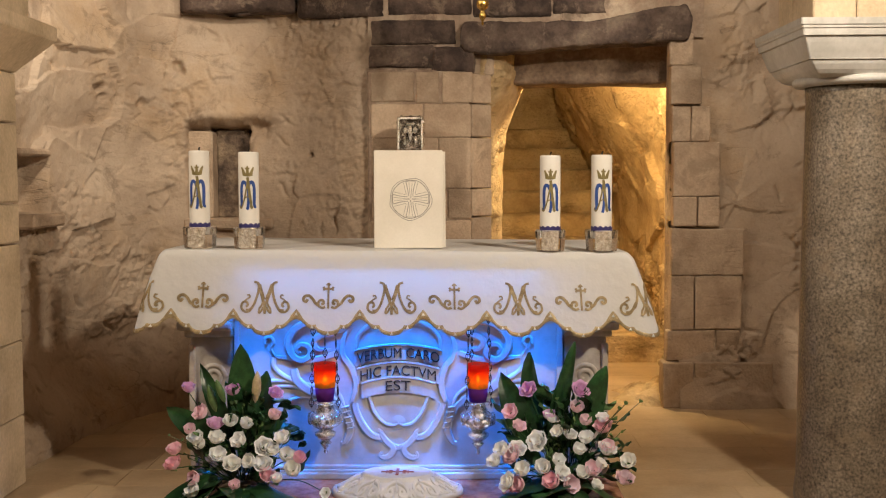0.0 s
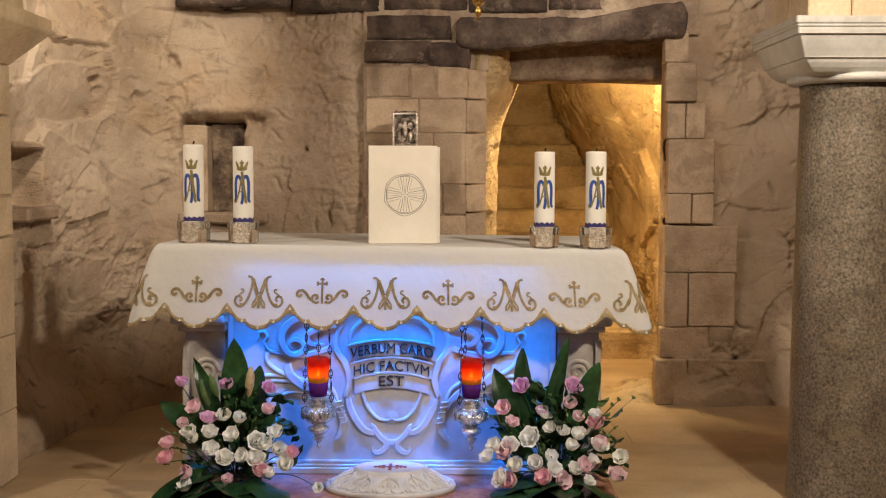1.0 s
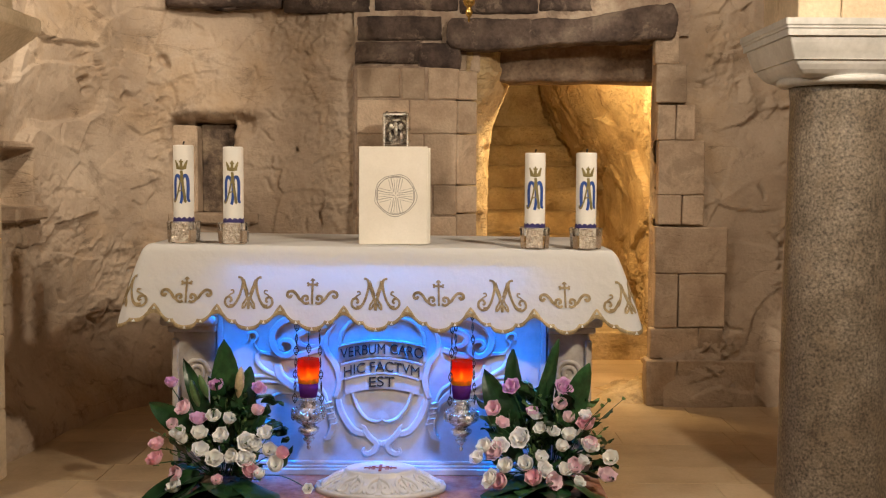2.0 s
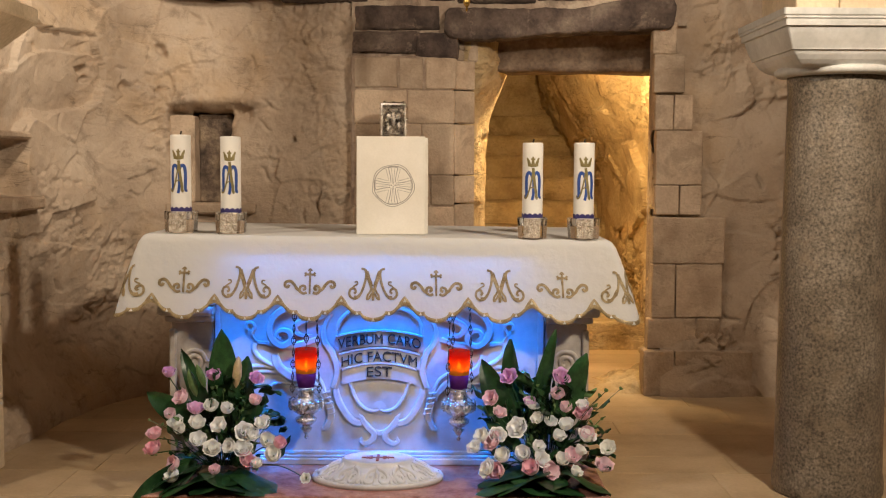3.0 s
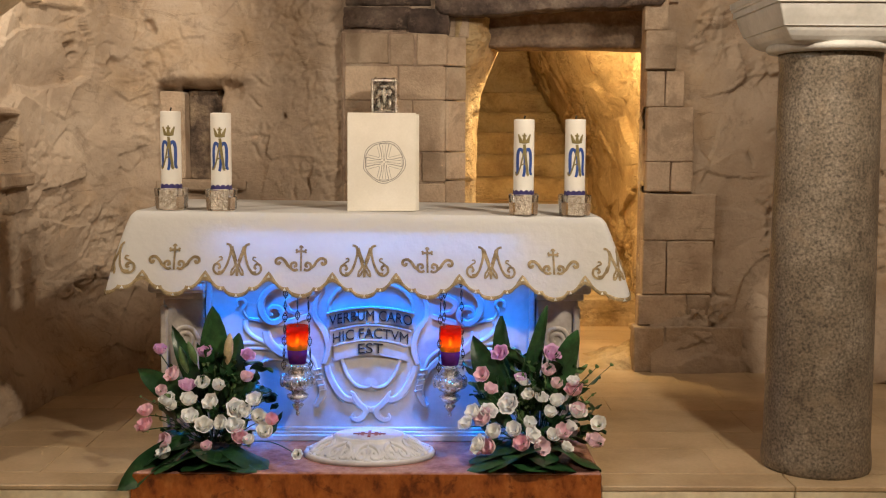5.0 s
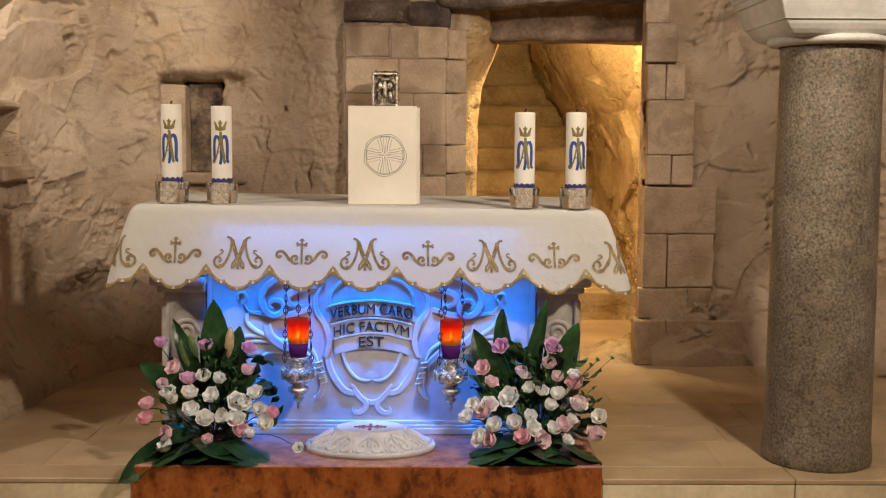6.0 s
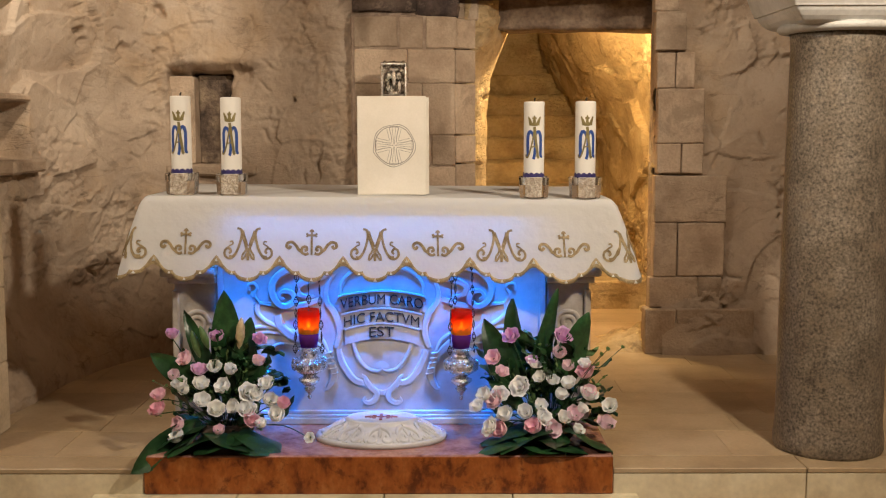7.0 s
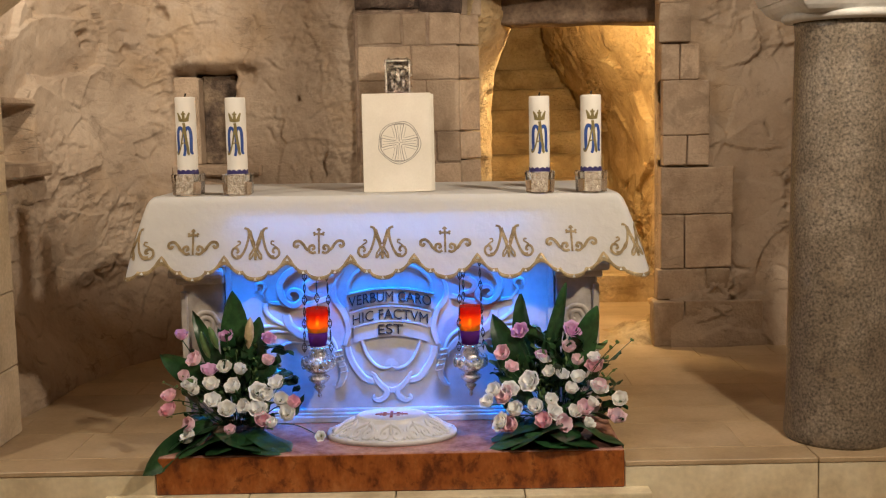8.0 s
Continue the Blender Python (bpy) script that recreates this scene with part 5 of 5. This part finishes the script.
def bloom_mesh(seed, openness, rings, radius, material):
    """A cup-shaped flower of broad overlapping petals with soft wavy lips, opening along z."""
    rnd = random.Random(seed)
    bm = bmesh.new()
    for q in range(rings):
        f = (q + 1) / rings
        n = 3 if q == 0 else 4 if q < rings - 1 else 5
        off = rnd.random() * 6
        for k in range(n):
            a0 = off + 2 * math.pi * (k + 0.2 * rnd.random()) / n
            half = (1.3 if n == 3 else 1.08 if n == 4 else 0.92) * rnd.uniform(0.95, 1.1)
            rr = radius * (0.34 + 0.58 * f) * rnd.uniform(0.96, 1.04)
            hh = radius * (1.62 - 0.22 * f - 0.3 * openness * f) * rnd.uniform(0.95, 1.05)
            flare = (0.1 + 0.75 * openness) * f
            wave, lean = rnd.uniform(2.0, 3.4), rnd.uniform(-0.06, 0.06)
            rows = []
            for j in range(9):
                v = j / 8
                w = half * (0.35 + 0.65 * math.sin(math.pi * min(0.5, 0.08 + 0.62 * v)))
                row = []
                for i in range(9):
                    u = i / 4 - 1
                    lip = 1 - 0.2 * abs(u) ** 3 * v
                    ruf = radius * v ** 3 * (0.05 + 0.06 * openness) * math.sin(wave * u * 2 + k + seed)
                    r = rr * (0.18 + 0.82 * math.sin(math.pi / 2 * min(1.0, v * 1.55)) ** 0.9 + flare * 0.6 * v ** 4 + lean * v) + ruf - 0.05 * rr * (1 - openness) * v ** 3
                    zz = hh * (v * lip - 0.18 * flare * v ** 5) + 0.4 * ruf
                    ang = a0 + u * w * (1 - 0.12 * v ** 4)
                    row.append(bm.verts.new((r * math.cos(ang), r * math.sin(ang), zz)))
                rows.append(row)
            for ra, rb in zip(rows, rows[1:]):
                for i in range(8):
                    bm.faces.new((ra[i], ra[i + 1], rb[i + 1], rb[i]))
    me = bpy.data.meshes.new("bloom")
    bm.to_mesh(me)
    bm.free()
    me.materials.append(material)
    me.shade_smooth()
    return me


def leaf_mesh(length, width, bend, material, name="leaf"):
    """A pointed leaf along z, folded at its midrib and bent back."""
    bm = bmesh.new()
    rows = []
    for j in range(11):
        v = j / 10
        w = width * 0.54 * (math.sin(math.pi * v ** 0.85) ** 0.62 if 0 < v < 1 else 0.04)
        y = bend * length * v * v
        z = length * (v - 0.28 * abs(bend) * v * v)
        rows.append([bm.verts.new((w * u, y - 0.22 * w * abs(u) + 0.006 * math.sin(9 * v + 2 * u), z)) for u in (-1, -0.5, 0, 0.5, 1)])
    for a, b in zip(rows, rows[1:]):
        for i in range(4):
            bm.faces.new((a[i], a[i + 1], b[i + 1], b[i]))
    me = bpy.data.meshes.new(name)
    bm.to_mesh(me)
    bm.free()
    me.materials.append(material)
    me.shade_smooth()
    return me


BLOOMS = {}
for nm, mtl in (("white", PETAL_W), ("pink", PETAL_P), ("mauve", PETAL_M), ("salmon", PETAL_S)):
    BLOOMS[nm] = [bloom_mesh(3 * k + 1, o, r, 0.0305, mtl) for k, (o, r) in enumerate(((0.85, 3), (0.6, 3), (0.38, 2), (0.2, 2), (0.08, 2)))]
SMALL = [leaf_mesh(0.075, 0.028, 0.25, LEAF), leaf_mesh(0.06, 0.02, -0.2, LEAF_P), leaf_mesh(0.1, 0.03, 0.3, LEAF)]
BUD = bloom_mesh(50, 0.0, 2, 0.009, LEAF_P)


def aim(at, way, roll=0.0, k=1.0):
    """Stands a mesh built along z at a place, along a way."""
    q = Vector(way).to_track_quat("Z", "Y").to_matrix().to_4x4()
    return Matrix.Translation(at) @ q @ Matrix.Rotation(roll, 4, "Z") @ Matrix.Scale(k, 4)


def arrangement(base, groups, leaves, seed, label):
    rnd = random.Random(seed)
    t = thing("flower_arrangement", base, label, "flowers", "flowers before the altar")
    b = Vector(base)

    def put(name, me, m, note=""):
        o = new(name, me)
        o.parent, o.matrix_basis = t, m
        return tagged(o, note)

    part("bowl", lathe([(0.001, 0.0), (0.08, 0.0), (0.1, 0.02), (0.11, 0.045), (0.105, 0.048), (0.09, 0.03), (0.001, 0.03)], 28), mat("brown_bowl", [(0.16, 0.11, 0.07), (0.3, 0.22, 0.15)], 12, 60, 0.7, 0.4), t, "low brown bowl")
    for colour, places, size in groups:
        for p in places:
            at = Vector(p) - b
            way = Vector((at.x * 1.5 + rnd.uniform(-0.75, 0.75), -0.75 + rnd.uniform(-0.35, 0.3), 0.65 + 1.2 * at.z + rnd.uniform(-0.4, 0.5))).normalized()
            k = rnd.choice((0, 1, 2, 2, 3, 3, 4)) if colour == "white" else rnd.choice((1, 2, 3, 4))
            s = size * rnd.choice((0.78, 0.88, 0.95, 1.0, 1.06))
            head = at - way * 0.022 * s
            put("bloom", BLOOMS[colour][k], aim(head, way, rnd.uniform(0, 6), s), colour + " ruffled bloom")
            root = Vector((at.x * 0.25, 0.02, 0.05))
            part("stem", tube(smooth_path([root, root.lerp(head, 0.55) + Vector((0, 0.03, 0.02)), head], 4), 0.0024, 5), LEAF, t)
            put("calyx", SMALL[1], aim(head - way * 0.012, way + Vector((rnd.uniform(-1, 1), 0, rnd.uniform(-1, 1))) * 0.6, rnd.uniform(0, 6), 0.5))
    for (x0, y0, z0), (x1, y1, z1), w, bend in leaves:
        a, c = Vector((x0, y0, z0)) - b, Vector((x1, y1, z1)) - b
        d = c - a
        o = put("leaf", leaf_mesh(d.length * 1.02, w * 1.9 if 0.04 < z1 < 0.13 else w * 1.1, bend, LEAF), Matrix.Translation(a) @ d.to_track_quat("Z", "Y").to_matrix().to_4x4())
        face = o.matrix_basis.to_3x3() @ Vector((0, 1, 0))
        if z1 > 0.2 or z1 < 0.04:
            if abs(face.y) < 0.6:
                o.matrix_basis = o.matrix_basis @ Matrix.Rotation(math.pi / 2, 4, "Z")
        else:
            o.matrix_basis = o.matrix_basis @ Matrix.Rotation(rnd.uniform(0.15, 0.6) * (-1 if c.x > a.x else 1), 4, "Z")
    for k in range(130):
        a, r, zz = rnd.uniform(0, 2 * math.pi), rnd.uniform(0.02, 0.22) , rnd.uniform(0.03, 0.36)
        at = Vector((r * math.cos(a), 0.72 * r * math.sin(a) * (1 - zz), zz * (1.15 - 1.6 * r)))
        at.y += 0.1
        if b.y + at.y > -0.05:
            at.y = -0.05 - b.y
        way = Vector((at.x * 3 + rnd.uniform(-0.5, 0.5), -0.4 + rnd.uniform(-0.5, 0.5), 0.5 + rnd.uniform(-0.5, 0.5)))
        put("small_leaf", SMALL[rnd.choice((0, 0, 2, 1))], aim(at, way, rnd.uniform(0, 6), rnd.uniform(0.8, 1.5)))
    for k in range(22):
        x = rnd.uniform(-0.22, 0.22)
        base, tip = Vector((0.3 * x, 0.03, 0.05)), Vector((x, rnd.uniform(-0.04, 0.05), rnd.uniform(0.2, 0.36) - 0.5 * abs(x)))
        way = (tip - base).normalized()
        part("stalk", tube(smooth_path([base, base.lerp(tip, 0.5) + Vector((0, 0.02, 0)), tip], 4), 0.0019, 5), LEAF_P if k % 3 else LEAF, t)
        for j in range(4):
            at = base.lerp(tip, 0.45 + 0.18 * j)
            put("small_leaf", SMALL[1 if k % 3 else 0], aim(at, way + Vector((rnd.uniform(-1, 1), rnd.uniform(-0.8, 0.2), rnd.uniform(-0.2, 0.5))), rnd.uniform(0, 6), rnd.uniform(0.45, 0.8)))
    for k in range(4):
        a = rnd.uniform(-2.6, 2.6)
        tip = Vector((0.3 * math.sin(a) * rnd.uniform(0.5, 1), -0.05 + rnd.uniform(-0.1, 0.1), 0.12 + 0.32 * rnd.random()))
        part("sprig", tube(smooth_path([(tip.x * 0.2, 0, 0.06), tip * 0.6 + Vector((0, 0.01, 0.03)), tip], 4), 0.0014, 4), LEAF, t)
        put("small_bud", BUD, aim(tip, tip.normalized(), 0, rnd.uniform(0.6, 1.1)))
    return t


left_flowers = arrangement((-0.63, -0.25, 0.053), [
    ("white", [
        (-0.8, -0.3, 0.29), (-0.67, -0.27, 0.35), (-0.61, -0.27, 0.34), (-0.72, -0.3, 0.29), (-0.63, -0.3, 0.28), (-0.78, -0.31, 0.27),
        (-0.53, -0.32, 0.26), (-0.46, -0.3, 0.29), (-0.5, -0.32, 0.25), (-0.71, -0.33, 0.23), (-0.65, -0.35, 0.2), (-0.58, -0.35, 0.21),
        (-0.44, -0.33, 0.23), (-0.53, -0.35, 0.2), (-0.47, -0.38, 0.15), (-0.41, -0.36, 0.18), (-0.79, -0.41, 0.11),
    ], 1.03), ("white", [(-0.28, -0.4, 0.1)], 0.62), ("pink", [
        (-0.79, -0.25, 0.38), (-0.83, -0.28, 0.32), (-0.88, -0.32, 0.25), (-0.88, -0.35, 0.2), (-0.79, -0.38, 0.15), (-0.51, -0.37, 0.16),
        (-0.63, -0.4, 0.13), (-0.39, -0.34, 0.22), (-0.5, -0.25, 0.37),
    ], 1.0), ("mauve", [
        (-0.85, -0.2, 0.47), (-0.67, -0.2, 0.46), (-0.5, -0.21, 0.45), (-0.73, -0.27, 0.34),
    ], 1.02)],
    [((-0.64, -0.2, 0.2), (-0.637, -0.17, 0.645), 0.11, 0.06), ((-0.58, -0.2, 0.2), (-0.548, -0.18, 0.54), 0.095, 0.08), ((-0.7, -0.22, 0.24), (-0.935, -0.26, 0.4), 0.085, 0.15),
     ((-0.68, -0.2, 0.25), (-0.8, -0.22, 0.57), 0.06, 0.1), ((-0.72, -0.3, 0.14), (-0.99, -0.5, 0.0), 0.1, -0.2), ((-0.56, -0.3, 0.11), (-0.37, -0.43, 0.092), 0.1, -0.2),
     ((-0.6, -0.3, 0.1), (-0.41, -0.47, 0.084), 0.11, -0.15), ((-0.64, -0.32, 0.1), (-0.49, -0.48, 0.082), 0.13, -0.1), ((-0.58, -0.32, 0.1), (-0.72, -0.48, 0.082), 0.12, -0.1), ((-0.66, -0.32, 0.1), (-0.83, -0.48, 0.082), 0.13, -0.15), ((-0.7, -0.3, 0.12), (-0.9, -0.42, 0.1), 0.1, -0.2), ((-0.7, -0.32, 0.13), (-0.93, -0.48, 0.04), 0.12, -0.2),
     ((-0.62, -0.2, 0.2), (-0.7, -0.15, 0.56), 0.07, 0.1), ((-0.66, -0.22, 0.2), (-0.86, -0.2, 0.33), 0.07, 0.1), ((-0.58, -0.26, 0.2), (-0.5, -0.22, 0.36), 0.05, 0.1)],
    11, "white, pink and mauve blooms with dark leaves in a low bowl")
right_flowers = arrangement((0.66, -0.25, 0.053), [
    ("white", [
        (0.6, -0.26, 0.36), (0.62, -0.28, 0.31), (0.67, -0.29, 0.3), (0.73, -0.3, 0.29), (0.7, -0.32, 0.25), (0.54, -0.31, 0.28),
        (0.56, -0.36, 0.19), (0.62, -0.34, 0.21), (0.63, -0.37, 0.17), (0.78, -0.35, 0.2), (0.89, -0.35, 0.21), (0.71, -0.37, 0.17),
        (0.76, -0.4, 0.13), (0.48, -0.36, 0.18), (0.37, -0.35, 0.21), (0.4, -0.32, 0.25), (0.46, -0.32, 0.25), (0.81, -0.32, 0.25),
        (0.42, -0.39, 0.14), (0.8, -0.26, 0.36),
    ], 1.03), ("pink", [
        (0.44, -0.24, 0.38), (0.47, -0.27, 0.33), (0.7, -0.24, 0.4), (0.73, -0.26, 0.35), (0.8, -0.28, 0.33), (0.44, -0.33, 0.23),
        (0.59, -0.39, 0.14), (0.75, -0.36, 0.18), (0.87, -0.38, 0.15), (0.46, -0.39, 0.13), (0.66, -0.39, 0.13), (0.81, -0.32, 0.26),
    ], 1.1), ("mauve", [
        (0.51, -0.2, 0.46), (0.72, -0.2, 0.46), (0.59, -0.25, 0.37),
    ], 1.05)],
    [((0.6, -0.2, 0.2), (0.69, -0.17, 0.65), 0.065, 0.05), ((0.7, -0.2, 0.2), (0.815, -0.18, 0.56), 0.1, 0.08), ((0.55, -0.2, 0.22), (0.5, -0.13, 0.6), 0.1, 0.08), ((0.54, -0.22, 0.2), (0.395, -0.2, 0.53), 0.095, 0.12),
     ((0.58, -0.28, 0.13), (0.37, -0.38, 0.1), 0.1, -0.15), ((0.56, -0.3, 0.1), (0.36, -0.45, 0.087), 0.13, -0.15), ((0.62, -0.31, 0.1), (0.44, -0.48, 0.082), 0.14, -0.1), ((0.56, -0.32, 0.1), (0.71, -0.49, 0.082), 0.13, -0.1), ((0.66, -0.32, 0.1), (0.55, -0.49, 0.082), 0.12, -0.1), ((0.62, -0.31, 0.1), (0.8, -0.47, 0.08), 0.14, -0.12), ((0.72, -0.32, 0.12), (0.91, -0.43, 0.09), 0.11, -0.2),
     ((0.78, -0.28, 0.14), (0.9, -0.4, 0.16), 0.05, -0.1), ((0.56, -0.26, 0.18), (0.42, -0.3, 0.3), 0.05, 0.1), ((0.66, -0.22, 0.2), (0.63, -0.16, 0.5), 0.06, 0.1)],
    23, "white and pink blooms with dark leaves in a low bowl")
for grp, at, way, ln in ((left_flowers, (0.05, 0.03, 0.36), (0.1, 0, 1), 1.0), (left_flowers, (-0.1, 0.0, 0.33), (-0.25, -0.1, 1), 0.9), (left_flowers, (-0.06, -0.02, 0.37), (-0.3, -0.2, 1), 0.8)):
    bm = lathe([(0.001, 0), (0.01, 0.015), (0.019, 0.05), (0.017, 0.09), (0.008, 0.12), (0.001, 0.13)], 8)
    o = part("lily_bud", bm, BUDWOOD if ln > 0.95 else LEAF_P, grp, "closed pale lily bud", smooth=True)
    o.matrix_basis = aim(at, way, 0, ln)

# ---- pavement pieces, last ----
rnd = random.Random(5)
y = -0.306
while y < 3.2:
    dy = rnd.choice((0.27, 0.31, 0.36, 0.42))
    x = -2.5 + rnd.uniform(0, 0.3)
    while x < 3.1:
        dx = rnd.choice((0.42, 0.55, 0.68, 0.8))
        if not (x > -0.88 and x + dx < 0.86 and y < 0.95):
            part("paver", box(x + 0.0006, x + dx - 0.0006, y + 0.0006, min(y + dy, 3.25) - 0.0006, -0.0115, 0.001 * rnd.uniform(-0.3, 0.3), 0.0012), PAVER, floor)
        x += dx
    y += dy
